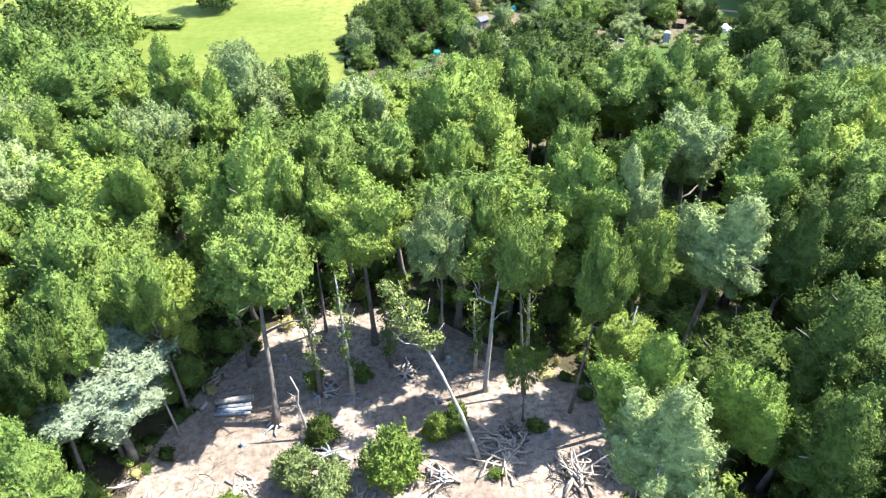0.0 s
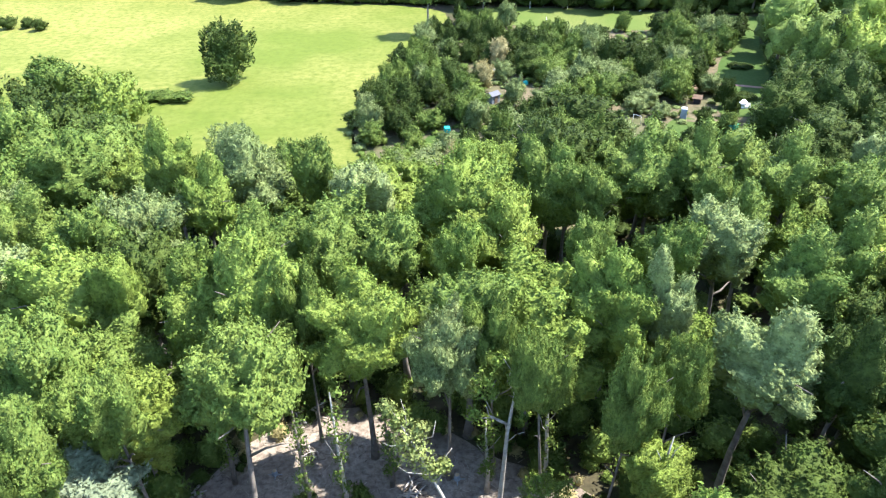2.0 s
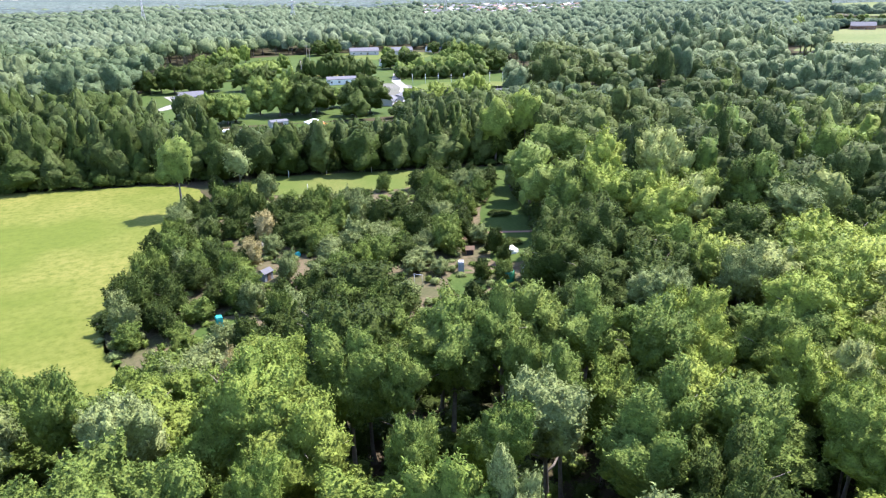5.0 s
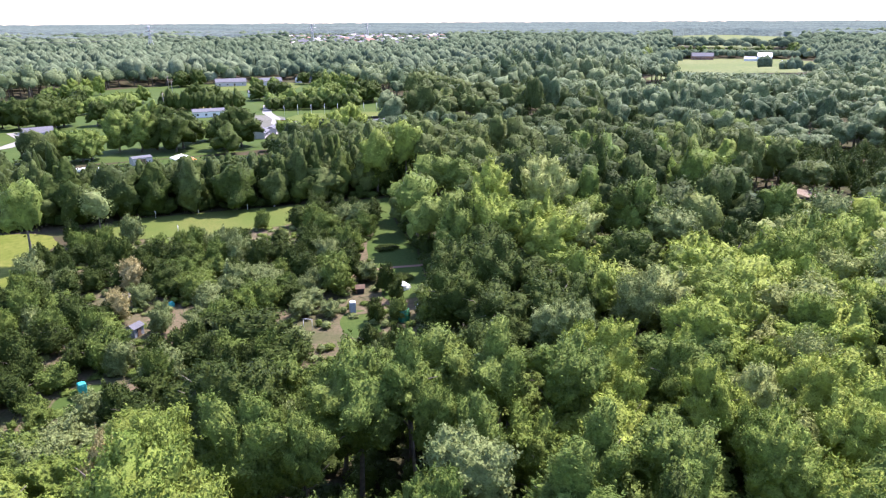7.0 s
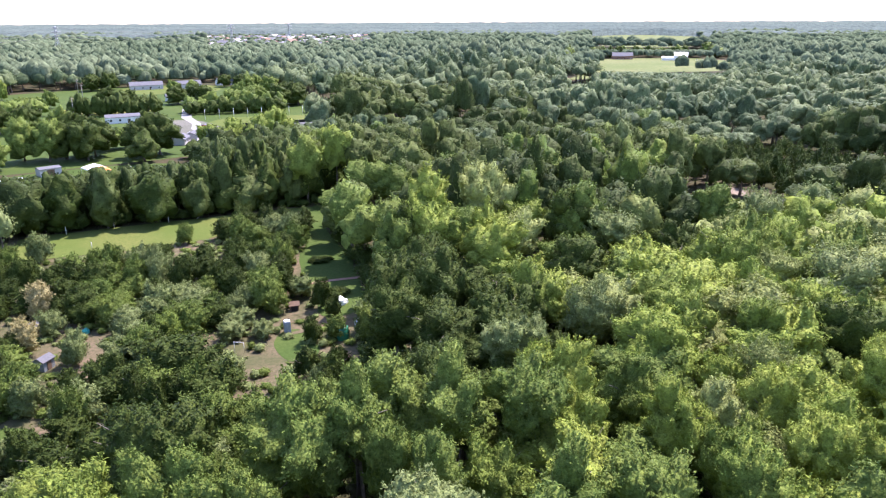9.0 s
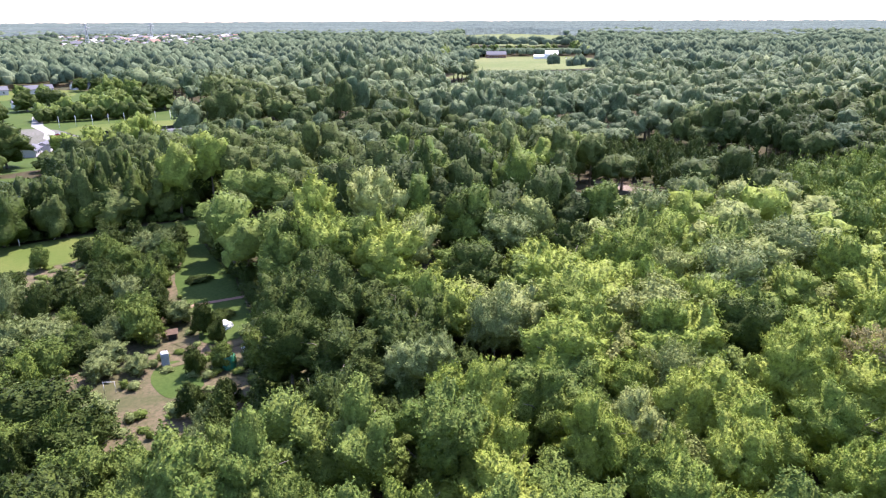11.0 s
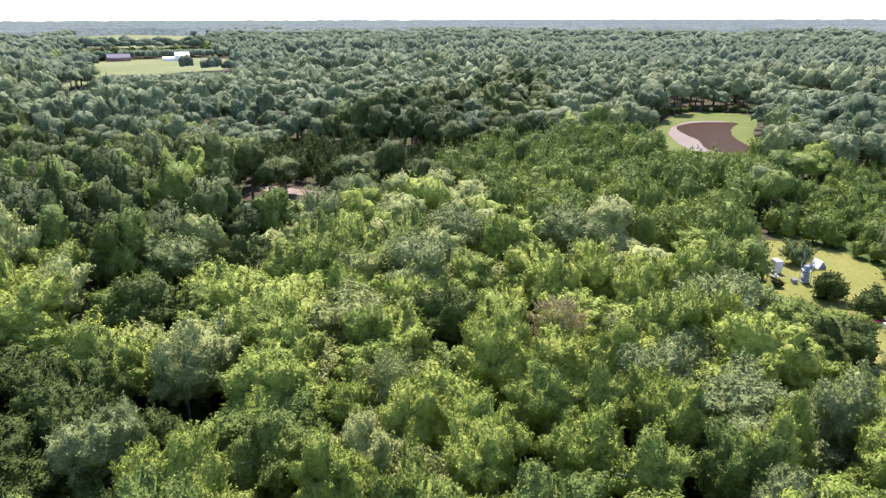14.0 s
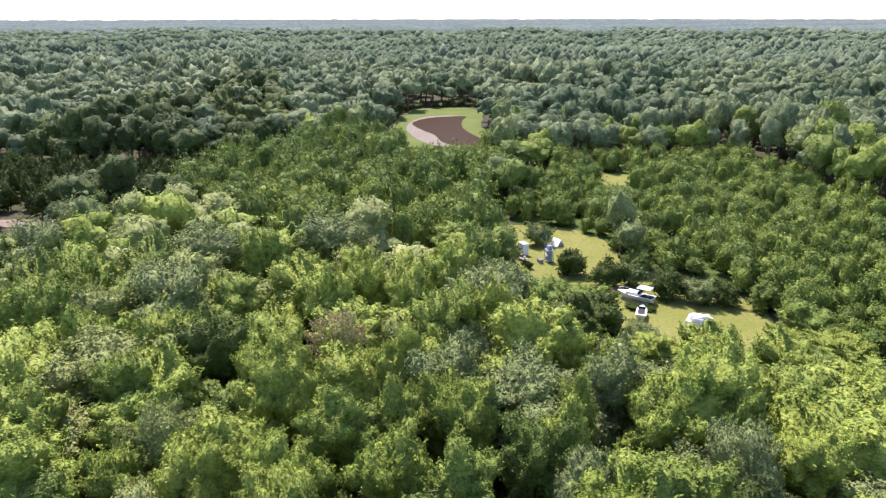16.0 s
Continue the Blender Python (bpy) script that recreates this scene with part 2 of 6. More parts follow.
def crown_arrays(seed, radius, base, top, lobes, puffs, leaves, size, level, shape="round", fill=1.0, inner=True):
    """Crown as one billowing surface: boughs, smaller puffs on them, then loose leaf sprays."""
    rng = np.random.default_rng(seed)
    half, mid = (top - base) / 2, (top + base) / 2
    d = even_dirs(rng, lobes)
    r_l = rng.uniform(0.75, 1.3, lobes) * min(0.46, 1.2 / math.sqrt(lobes))
    c = np.concatenate([d * (rng.uniform(0.6, 1.12, lobes) - r_l * 0.8)[:, None], np.zeros((1, 3))])
    r = np.concatenate([r_l, [0.42]])
    if puffs:
        e = even_dirs(rng, puffs)
        at = reach(e, c, r)
        r_p = rng.uniform(0.6, 1.4, puffs) * 1.18 / math.sqrt(puffs)
        c = np.concatenate([c, e * (at - r_p * rng.uniform(-0.75, 0.5, puffs))[:, None]])
        r = np.concatenate([r, r_p])
    q, f = ICO[level]
    v = q * (reach(q, c, r) * (1 + rng.normal(0, 0.03, len(q)) + 0.06 * np.sin(q @ rng.normal(0, 3.2, 3) + rng.uniform(0, 6)) + 0.05 * np.sin(q @ rng.normal(0, 4.5, 3))))[:, None]
    if shape == "cone":
        v[:, :2] *= np.interp(v[:, 2], [-1, -0.65, 1.0], [0.85, 1.05, 0.2])[:, None]
    elif shape == "round":
        v *= 0.95
        v[:, 2] = np.where(v[:, 2] < 0, v[:, 2] * 0.8, np.minimum(v[:, 2], 0.7 + (v[:, 2] - 0.7) * 0.9))
        v[:, :2] *= np.interp(v[:, 2], [-0.8, 0.1, 1.0], [0.82, 1.03, 1.06])[:, None]
    v = v * [radius, radius, half] + [0, 0, mid]
    if shape == "full":
        low = np.clip(-q[:, 2], 0, 0.6)
        v[:, :2] *= (1 / np.sqrt(1 - low * low))[:, None]
        v[:, 2] = np.maximum(v[:, 2], base + 0.02 * half)
    tri = v[f]
    nrm = np.cross(tri[:, 1] - tri[:, 0], tri[:, 2] - tri[:, 0])
    area = np.linalg.norm(nrm, axis=1) + 1e-12
    nrm /= area[:, None]
    weight = area * np.clip(nrm[:, 2] + 0.9, 0.12, 1.4)
    out_of = lambda p: (p - [0, 0, mid]) / (np.linalg.norm(p - [0, 0, mid], axis=1)[:, None] + 0.1)
    pick = rng.choice(len(f), leaves, p=weight / weight.sum())
    pts = (tri[pick] * rng.dirichlet((1, 1, 1), leaves)[:, :, None]).sum(1)
    m = 0.75 * nrm[pick] + 0.3 * out_of(pts)
    shell = rng.uniform(-0.3, 0.5, (leaves, 1)) if inner else rng.uniform(-3.5, 0.4, (leaves, 1))
    pts = pts + m * size * shell
    half_n = int(leaves * 0.42)
    each = 15 if leaves > 1500 else 7
    root = pts[rng.choice(leaves, max(1, half_n // each))]
    axis = 0.8 * out_of(root) + [0, 0, 0.55] + 0.25 * rand_dirs(rng, len(root))
    length = (size * 2.9 * rng.uniform(0.5, 1.6, len(root)))[:, None]
    root, axis, length = np.repeat(root, each, 0), np.repeat(axis, each, 0), np.repeat(length, each, 0)
    along = rng.uniform(-0.1, 1.0, (len(root), 1))
    side = rand_dirs(rng, len(root))
    sprig = root + axis * length * along + side * length * 0.42 * (1.08 - along)
    pts, m = np.concatenate([pts[half_n:], sprig]), np.concatenate([m[half_n:], 0.7 * side + 0.6 * axis])
    lv, lf = leaf_tufts(rng, pts, m, size)
    if not inner:
        return lv, lf
    if fill != 1.0:
        v = (v - [0, 0, mid]) * fill + [0, 0, mid]
    if shape == "round" and level < 4:
        f = f[q[f].mean(1)[:, 2] > (-0.3 if leaves < 200 else -0.55)]
    return np.concatenate([v, lv]), np.concatenate([f, lf + len(v)])


def tube(path, radii, sides=6):
    """Tapered limb along a path of points."""
    path = np.asarray(path, float)
    V = []
    for i, p in enumerate(path):
        t = path[min(i + 1, len(path) - 1)] - path[max(i - 1, 0)]
        t /= np.linalg.norm(t) + 1e-9
        a = np.cross(t, [0.31, 0.87, 0.17] if abs(t[2]) > 0.8 else [0, 0, 1])
        a /= np.linalg.norm(a)
        b = np.cross(t, a)
        ang = np.arange(sides) * 2 * np.pi / sides
        V.append(p + radii[i] * (np.cos(ang)[:, None] * a + np.sin(ang)[:, None] * b))
    V = np.concatenate(V)
    F = []
    for i in range(len(path) - 1):
        for s in range(sides):
            x, y = i * sides + s, i * sides + (s + 1) % sides
            F += [[x, y, y + sides], [x, y + sides, x + sides]]
    n = (len(path) - 1) * sides
    for s in range(1, sides - 1):
        F += [[n, n + s, n + s + 1], [0, s + 1, s]]
    return V, np.array(F)


def join_np(parts):
    V, F, off = [], [], 0
    for v, f in parts:
        V.append(v), F.append(f + off)
        off += len(v)
    return np.concatenate(V), np.concatenate(F)


def trunk_arrays(seed, base, top, radius, girth=0.3, limbs=6, sides=7, steps=8):
    """Trunk with a flared foot and limbs that climb into the crown."""
    rng = np.random.default_rng(seed + 500)
    lean = rng.uniform(-0.5, 0.5, 2)
    h = base + (top - base) * 0.62
    z = np.linspace(-0.3, h, steps)
    s = z / h
    path = np.stack([lean[0] * s + 0.12 * np.sin(5 * s + seed), lean[1] * s + 0.12 * np.cos(4 * s + seed), z], 1)
    rad = girth * (1.0 - 0.68 * s)
    rad[0] *= 1.7
    rad[1] *= 1.05
    parts = [tube(path, rad, sides)]
    for k in range(limbs):
        u = rng.uniform(0.5, 0.95)
        st = np.array([np.interp(u, s, path[:, i]) for i in range(3)])
        a = k * 2.4 + rng.uniform(-0.4, 0.4)
        ln = radius * rng.uniform(0.55, 0.85)
        up = (top - base) * rng.uniform(0.1, 0.35)
        w = np.array([0, 0.35, 0.7, 1.0])[:, None]
        pts = st + w * [math.cos(a) * ln, math.sin(a) * ln, 0] + w ** 0.8 * [0, 0, up]
        pts[1:] += rng.uniform(-0.2, 0.2, (3, 3))
        parts.append(tube(pts, girth * np.array([0.42, 0.3, 0.2, 0.07]), 5))
    return join_np(parts)


KINDS = {
    # name: height, crown radius, crown base, lobes, girth, shape
    "oak": (20.0, 5.0, 6.5, 34, 0.32, "round"),
    "poplar": (20.0, 5.0, 6.0, 30, 0.28, "round"),
    "silver": (20.0, 5.0, 8.0, 28, 0.26, "round"),
    "dark": (20.0, 5.0, 5.0, 34, 0.30, "round"),
    "brown": (20.0, 5.0, 9.0, 18, 0.24, "round"),
    "slim": (20.0, 3.2, 10.0, 28, 0.28, "round"),
    "high_oak": (21.0, 5.6, 10.5, 36, 0.34, "round"),
    "cone": (8.0, 2.4, 0.8, 26, 0.12, "cone"),
    "shrub": (3.2, 1.7, 0.0, 20, 0.06, "full"),
    "belt": (14.0, 4.2, 1.0, 30, 0.22, "full"),
    "bush": (6.5, 2.6, 0.0, 26, 0.12, "full"),
}
# boughs, puffs, leaves, leaf size, fineness of the surface
DETAIL = {"near": (0.55, 66, 10500, 0.17, 4), "mid": (0.5, 50, 4300, 0.23, 4), "far": (0.42, 44, 560, 0.36, 3), "vfar": (0.4, 30, 150, 0.5, 3), "dist": (0.36, 18, 110, 0.62, 2)}
proto_cache = {}


def proto(kind, detail, var):
    """Arrays of a tree: crown and trunk."""
    key = (kind, detail, var)
    if key not in proto_cache:
        top, rad, base, lobes, girth, shape = KINDS[kind]
        part_n, puffs, leaves, size, level = DETAIL[detail]
        leaves, size = int(leaves * (rad / 5) ** 0.7), size * (rad / 5) ** 0.55
        small = top < 10
        if small:
            puffs, level, leaves, size = int(puffs * 0.6), max(2, level - 1), int(leaves * 1.5), size * 1.12
        if detail in ("far", "vfar"):
            base *= 0.5 if detail == "far" else 0.3
        if detail == "dist":
            base *= 0.2
        seed = 17 * var + sum(map(ord, kind)) + len(detail)
        core = (0.74 if detail == "near" else 0.86) if small else 0.96
        if kind in ("silver", "brown"):
            core, leaves = 0.84, int(leaves * 1.15)
        cr = crown_arrays(seed, rad, base, top, max(6, int(lobes * part_n)), puffs, leaves, size, level, shape, core, kind != "brown")
        big = detail in ("near", "mid")
        tk = trunk_arrays(seed, base, top, rad, girth, 7 if detail == "near" else 4 if big else 0, 7 if detail == "near" else 5 if big else 3, 8 if big else 3)
        proto_cache[key] = (cr, tk)
    return proto_cache[key]


mesh_cache = {}


def proto_mesh(kind, detail, var, look_of):
    key = (kind, detail, var, look_of)
    if key not in mesh_cache:
        cr, tk = proto(kind, detail, var)
        mesh_cache[key] = (mesh_np("crown", *cr, leaf[look_of]), mesh_np("trunk", *tk, bark))
    return mesh_cache[key]


TREE_NAME = {"oak": "oak_tree", "maple": "sun_lightened_tree", "poplar": "poplar_tree", "silver": "willow_tree", "dark": "elm_tree", "brown": "withered_tree", "bleached": "willow_tree", "pale": "willow_tree"}


def tree(x, y, r, h, kind="oak", detail="near", look_of=None, name="", label="", group="", turn=None):
    """A tree standing at x, y with crown radius r and height h."""
    look_of = look_of or (kind if kind in leaf else "oak")
    var = int(abs(x * 7 + y * 13)) % 3
    if kind in ("oak", "poplar", "silver", "dark") and r < 0.21 * h:
        kind = "slim"
    cm, tm = proto_mesh(kind, detail, var, look_of)
    e = new(name or TREE_NAME[look_of])
    e.location = (x, y, 0)
    e.rotation_euler = (0, 0, (x * 1.7 + y * 2.3) % 6.28 if turn is None else turn)
    if turn is None:
        e.rotation_euler[0], e.rotation_euler[1] = 0.06 * math.sin(x * 5 + y), 0.06 * math.cos(y * 5 - x)
    u = 1 + 0.13 * math.sin(x * 3.1 + y * 1.3)
    e.scale = (r / KINDS[kind][1] * u, r / KINDS[kind][1] / u, h / KINDS[kind][0])
    for nm, me in (("trunk", tm), ("crown", cm)):
        o = new(nm, me)
        o.parent = e
    tagged(e, label, "tree", group)
    return e


def woodland(name, label, spots, kind, detail, look_of, category="trees"):
    """Many trees joined into one object. spots: x, y, r, h."""
    rng = np.random.default_rng(len(spots) + len(name))
    CV, CF, CT, TV, TF, co, to = [], [], [], [], [], 0, 0
    for i, (x, y, r, h) in enumerate(spots):
        (cv, cf), (tv, tf) = proto(kind, detail, i % 3)
        a = rng.uniform(0, 6.28)
        m = np.array([[math.cos(a), -math.sin(a), 0], [math.sin(a), math.cos(a), 0], [0, 0, 1]])
        s = np.array([r / KINDS[kind][1], r / KINDS[kind][1], h / KINDS[kind][0]])
        v = (cv * s) @ m.T + [x, y, 0]
        CV.append(v), CF.append(cf + co), CT.append(np.full(len(v), np.clip(0.5 + 1.5 * noise.noise((x * 0.013, y * 0.013, 3)) + rng.uniform(-0.25, 0.25), 0, 1)))
        co += len(v)
        v = (tv * s) @ m.T + [x, y, 0]
        TV.append(v), TF.append(tf + to)
        to += len(v)
    e = tagged(new(name), label, category, kind="stuff")
    for nm, me in (("crowns", mesh_np("crowns", np.concatenate(CV), np.concatenate(CF), leaf_joined[look_of], np.concatenate(CT))),
                   ("trunks", mesh_np("trunks", np.concatenate(TV), np.concatenate(TF), bark))):
        tagged(new(nm, me), kind="stuff").parent = e
    return e


def clumps(name, label, spots, look_of, heads):
    """Far tree crowns as uneven billows, several to a tree, joined into one object."""
    rng = np.random.default_rng(77)
    cv, cf = ICO[1]
    cf = cf[cv[cf].mean(1)[:, 2] > -0.35]
    x, y, r, h = np.repeat(np.array(spots), heads, 0).T
    n, k = len(x), len(cv)
    t = np.array([0.5 + 0.8 * noise.noise((a * 0.006, b * 0.006, 5)) for a, b in zip(x[::heads], y[::heads])]) + rng.uniform(-0.35, 0.35, n // heads)
    t = np.clip(np.repeat(t, heads), 0, 1)
    if heads > 1:
        first = np.arange(n) % heads == 0
        a = rng.uniform(0, 6.28, n)
        x, y = x + np.where(first, 0, np.cos(a) * r * 0.55), y + np.where(first, 0, np.sin(a) * r * 0.55)
        h, r = np.where(first, h, h * rng.uniform(0.74, 0.97, n)), r * np.where(first, 0.8, 0.6)
    mid, ax = np.stack([x, y, h * 0.55], 1), np.stack([r, r, h * 0.45], 1)
    v = (cv[None] * (1 + rng.uniform(-0.2, 0.16, (n, k, 1))) * ax[:, None] + mid[:, None]).reshape(-1, 3)
    f = (cf[None] + (np.arange(n) * k)[:, None, None]).reshape(-1, 3)
    m = 7
    q = rand_dirs(rng, n * m)
    q[:, 2] = np.abs(q[:, 2]) - 0.25
    lv, lf = leaf_tufts(rng, np.repeat(mid, m, 0) + q * np.repeat(ax, m, 0) * rng.uniform(0.8, 1.05, (n * m, 1)), q, 0.9 if heads > 1 else 1.6)
    v, f = np.concatenate([v, lv]), np.concatenate([f, lf + len(v)])
    return tagged(new(name, mesh_np(name, v, f, look_of, np.concatenate([np.repeat(t, k), np.repeat(t, m * 3)]))), label, "trees", kind="stuff")

# ---- the lie of the land ----
CLEARING = [(-27, 22), (-25, 40), (-20, 50), (-12, 57), (-4, 54), (3, 51), (10, 47), (17, 42), (18, 30), (15, 16), (-16, 14)]
FIELD = [(-190, 96), (-60, 95), (-12, 92), (-13, 113), (-20, 131), (-14, 146), (-9, 187), (5, 222), (-50, 232), (-103, 246), (-190, 266)]
GARDEN = [(-13, 108), (-20, 131), (-14, 146), (-9, 187), (4, 206), (30, 197), (56, 195), (62, 203), (80, 190), (72, 158), (66, 140), (64, 122), (60, 104), (48, 94), (24, 90), (4, 91), (-11, 95)]
STRIP = [(4, 207), (30, 197), (56, 195), (62, 204), (88, 200), (92, 209), (40, 219), (8, 225)]
ALLEY = [(52, 134), (62, 133), (68, 149), (71, 155), (77, 178), (82, 192), (92, 201), (90, 211), (83, 207), (73, 184), (60, 163), (59, 152), (56, 144)]
YARD = [(-16, 256), (30, 252), (72, 246), (84, 306), (0, 314)]
NORTH_FIELD = [(-420, 350), (-150, 356), (-133, 372), (-134, 420), (-152, 520), (-200, 590), (-260, 640), (-420, 670)]
SPORT = [(116, 372), (172, 362), (186, 402), (122, 420)]
LOT = [(80, 335), (112, 338), (122, 400), (112, 425), (96, 420), (88, 380)]
HOUSES = [(120, 575), (185, 560), (200, 640), (125, 650)]
MEADOW_FAR = [(70, 470), (112, 465), (118, 510), (60, 520)]
FARM = [(445, 468), (520, 520), (583, 568), (626, 596), (715, 690), (790, 672), (868, 585), (663, 448), (615, 480), (560, 490)]
FARM_BACK = [(1040, 990), (1668, 1600), (1910, 1590), (1800, 1240), (1365, 950), (1134, 845)]
TOWN = [(420, 1320), (650, 1130), (1160, 2030), (760, 2420)]
POND_OPEN = [(296, 40), (333, 39), (358, 38), (410, 30), (432, 17), (430, -12), (396, -14), (356, -4), (322, -10), (296, -10)]
LAWN = [(186, 18), (186, -2), (170, -12), (152, -7), (146, -18), (134, -25), (128, -27), (116, -23), (106, -16), (108, 3), (122, 7), (136, 6), (146, 14), (164, 20)]
LAWN_FRONT = [(88, -40), (88, 14), (112, 22), (140, 24), (160, 40), (186, 24), (140, 4), (112, -44)]
CLEAR_EAST = [(226, -26), (244, -28), (246, -40), (230, -42)]
PLANTATION = [(186, 12), (232, -2), (262, -24), (262, -88), (150, -96), (104, -62), (104, -22), (116, -24), (128, -29), (136, -27), (148, -18), (152, -10), (170, -12), (186, -2)]
TRACK = [(194, 116), (201, 114), (206, 156), (199, 158)]
YOUNG = [(204, 100), (262, 96), (268, 176), (206, 184)]
BRUSH = [(150, 18), (186, 20), (240, 0), (300, 0), (306, 60), (262, 96), (204, 100), (160, 60)]
OPEN = [CLEARING, FIELD, GARDEN, STRIP, ALLEY, NORTH_FIELD, SPORT, LOT, HOUSES, MEADOW_FAR, FARM, FARM_BACK, TOWN, POND_OPEN, LAWN, CLEAR_EAST, PLANTATION, TRACK, YOUNG, BRUSH]
HAMLET = [(-24, 318), (84, 308), (118, 322), (190, 350), (206, 420), (215, 650), (60, 650), (-10, 590), (-30, 430)]
OPEN.append(HAMLET)
HERE = (4.0, 22.0)


def dist(x, y):
    return np.hypot(np.asarray(x) - HERE[0], np.asarray(y) - HERE[1])


def path_dist(x, y):
    """Distance on the ground from the line that the camera flies."""
    return min(math.hypot(x - a, y - b) for a, b in ((0.6, 0), (0.7, 10), (0.5, 20), (2, 26), (6, 34), (10, 39), (15, 42)))


def inside(poly, x, y):
    """Which of the points lie in the polygon (arrays or numbers)."""
    x, y = np.asarray(x, float), np.asarray(y, float)
    hit = np.zeros(x.shape, bool)
    for (x1, y1), (x2, y2) in zip(poly, poly[1:] + poly[:1]):
        with np.errstate(divide="ignore", invalid="ignore"):
            hit ^= ((y1 > y) != (y2 > y)) & (x < (x2 - x1) * (y - y1) / (y2 - y1 + 1e-12) + x1)
    return hit


def rounded(poly, step=3.0, wob=1.0, seed=1):
    """Outline with soft corners and an uneven edge."""
    p = np.array(poly, float)
    for _ in range(2):
        q = np.roll(p, -1, 0)
        p = np.stack([p * 0.75 + q * 0.25, p * 0.25 + q * 0.75], 1).reshape(-1, 2)
    out = []
    for a, b in zip(p, np.roll(p, -1, 0)):
        n = max(1, int(np.linalg.norm(b - a) / step))
        out += [a + (b - a) * k / n for k in range(n)]
    out = np.array(out)
    for i, q in enumerate(out):
        out[i] += wob * np.array(noise.noise_vector((q[0] * 0.13, q[1] * 0.13, seed)))[:2]
    return out


def sheet(name, poly, z, material, label, step=3.0, wob=1.0, category="ground"):
    """A thin sheet of ground with an uneven outline."""
    out = rounded(poly, step, wob)
    bm = bmesh.new()
    f = bm.faces.new([bm.verts.new((x, y, z)) for x, y in out])
    if f.normal.z < 0:
        f.normal_flip()
    bmesh.ops.triangulate(bm, faces=bm.faces[:])
    bmesh.ops.recalc_face_normals(bm, faces=bm.faces[:])
    me = bpy.data.meshes.new(name)
    bm.to_mesh(me)
    bm.free()
    me.materials.append(material)
    return tagged(new(name, me), label, category, kind="structure")


# ground: one sheet of rings out to the horizon
rings = [0.01, 60, 140, 260, 420, 700, 1100, 1700, 2600, 3600, 4700]
ang = np.linspace(0, 2 * np.pi, 97)[:-1]
gv = np.concatenate([np.stack([HERE[0] + r * np.cos(ang), HERE[1] + r * np.sin(ang), 0 * ang], 1) for r in rings])
gf = np.array([[i * 96 + k, (i + 1) * 96 + k, (i + 1) * 96 + (k + 1) % 96, i * 96 + (k + 1) % 96] for i in range(len(rings) - 1) for k in range(96)])
tagged(new("ground", mesh_np("ground", gv, gf, forest_floor)), "leaf-strewn brown and green woodland floor", "ground", kind="structure")
sheet("clearing_ground", CLEARING, 0.03, dirt, "bare trampled brown earth of a felled clearing")
sheet("meadow", FIELD, 0.03, field_grass, "bright yellow-green mown meadow with pale streaks")
sheet("garden_ground", GARDEN, 0.03, soil, "dry tan garden soil with grass tufts")
sheet("grass_strip", STRIP, 0.06, lawn_grass, "strip of rough green grass beside the tree belt")
sheet("lawn_alley", ALLEY, 0.09, lush_lawn, "mown green lawn between garden plots and wood")
sheet("yard_ground", YARD, 0.03, lush_lawn, "rough worn grass of a cluttered yard")
sheet("hamlet_ground", HAMLET, 0.02, lush_lawn, "rough grass between the houses and trees", 8)
sheet("north_field", NORTH_FIELD, 0.05, lawn_grass, "large flat green field", 12)
sheet("sports_field", SPORT, 0.05, lawn_grass, "level green sports field")
sheet("lot", LOT, 0.05, gravel, "pale gravel parking lot and drive")
sheet("house_plot", HOUSES, 0.05, lawn_grass, "mown grass round low houses")
sheet("far_meadow", MEADOW_FAR, 0.05, field_grass, "bright green meadow beyond the trees")
sheet("farm_field", FARM, 0.08, pale_hazed_meadow, "pale yellow-green farm meadow", 15, 4)
sheet("farm_back_field", FARM_BACK, 0.1, pale_hazed_meadow, "distant pale green farm field", 30, 8)
sheet("town_ground", TOWN, 0.05, lawn_grass, "grass plots of a distant town", 30, 10)
sheet("pond_bank", POND_OPEN, 0.05, lawn_grass, "reedy pale green bank round the pond")
sheet("plantation_ground", PLANTATION, 0.015, lush_lawn, "rough grass under young trees", 6)
sheet("brushwood_ground", BRUSH, 0.012, lush_lawn, "rough grass under scrub", 6)
sheet("east_lawn", LAWN, 0.03, dry_lawn, "sunlit yellow-green lawn with dry patches")
sheet("east_clearing", CLEAR_EAST, 0.03, dry_lawn, "small sunlit grass clearing")
sheet("track", TRACK, 0.03, dirt, "bare dirt track through the wood")

# ---- trees that stand out, one by one ----
PLACED = []


def stand(kind, *spots):
    for x, y, r, h in spots:
        edge_of_clearing = -22 < x < 18 and 30 < y < 53 and kind != "dark"
        tree(x, y, r, h, "high_oak" if edge_of_clearing else kind, "near" if path_dist(x, y) < 78 else "mid", "maple" if kind == "oak" and x > 45 and y < 110 else kind, label=LABEL[kind], group="woodland trees")
        PLACED.append((x, y, r))


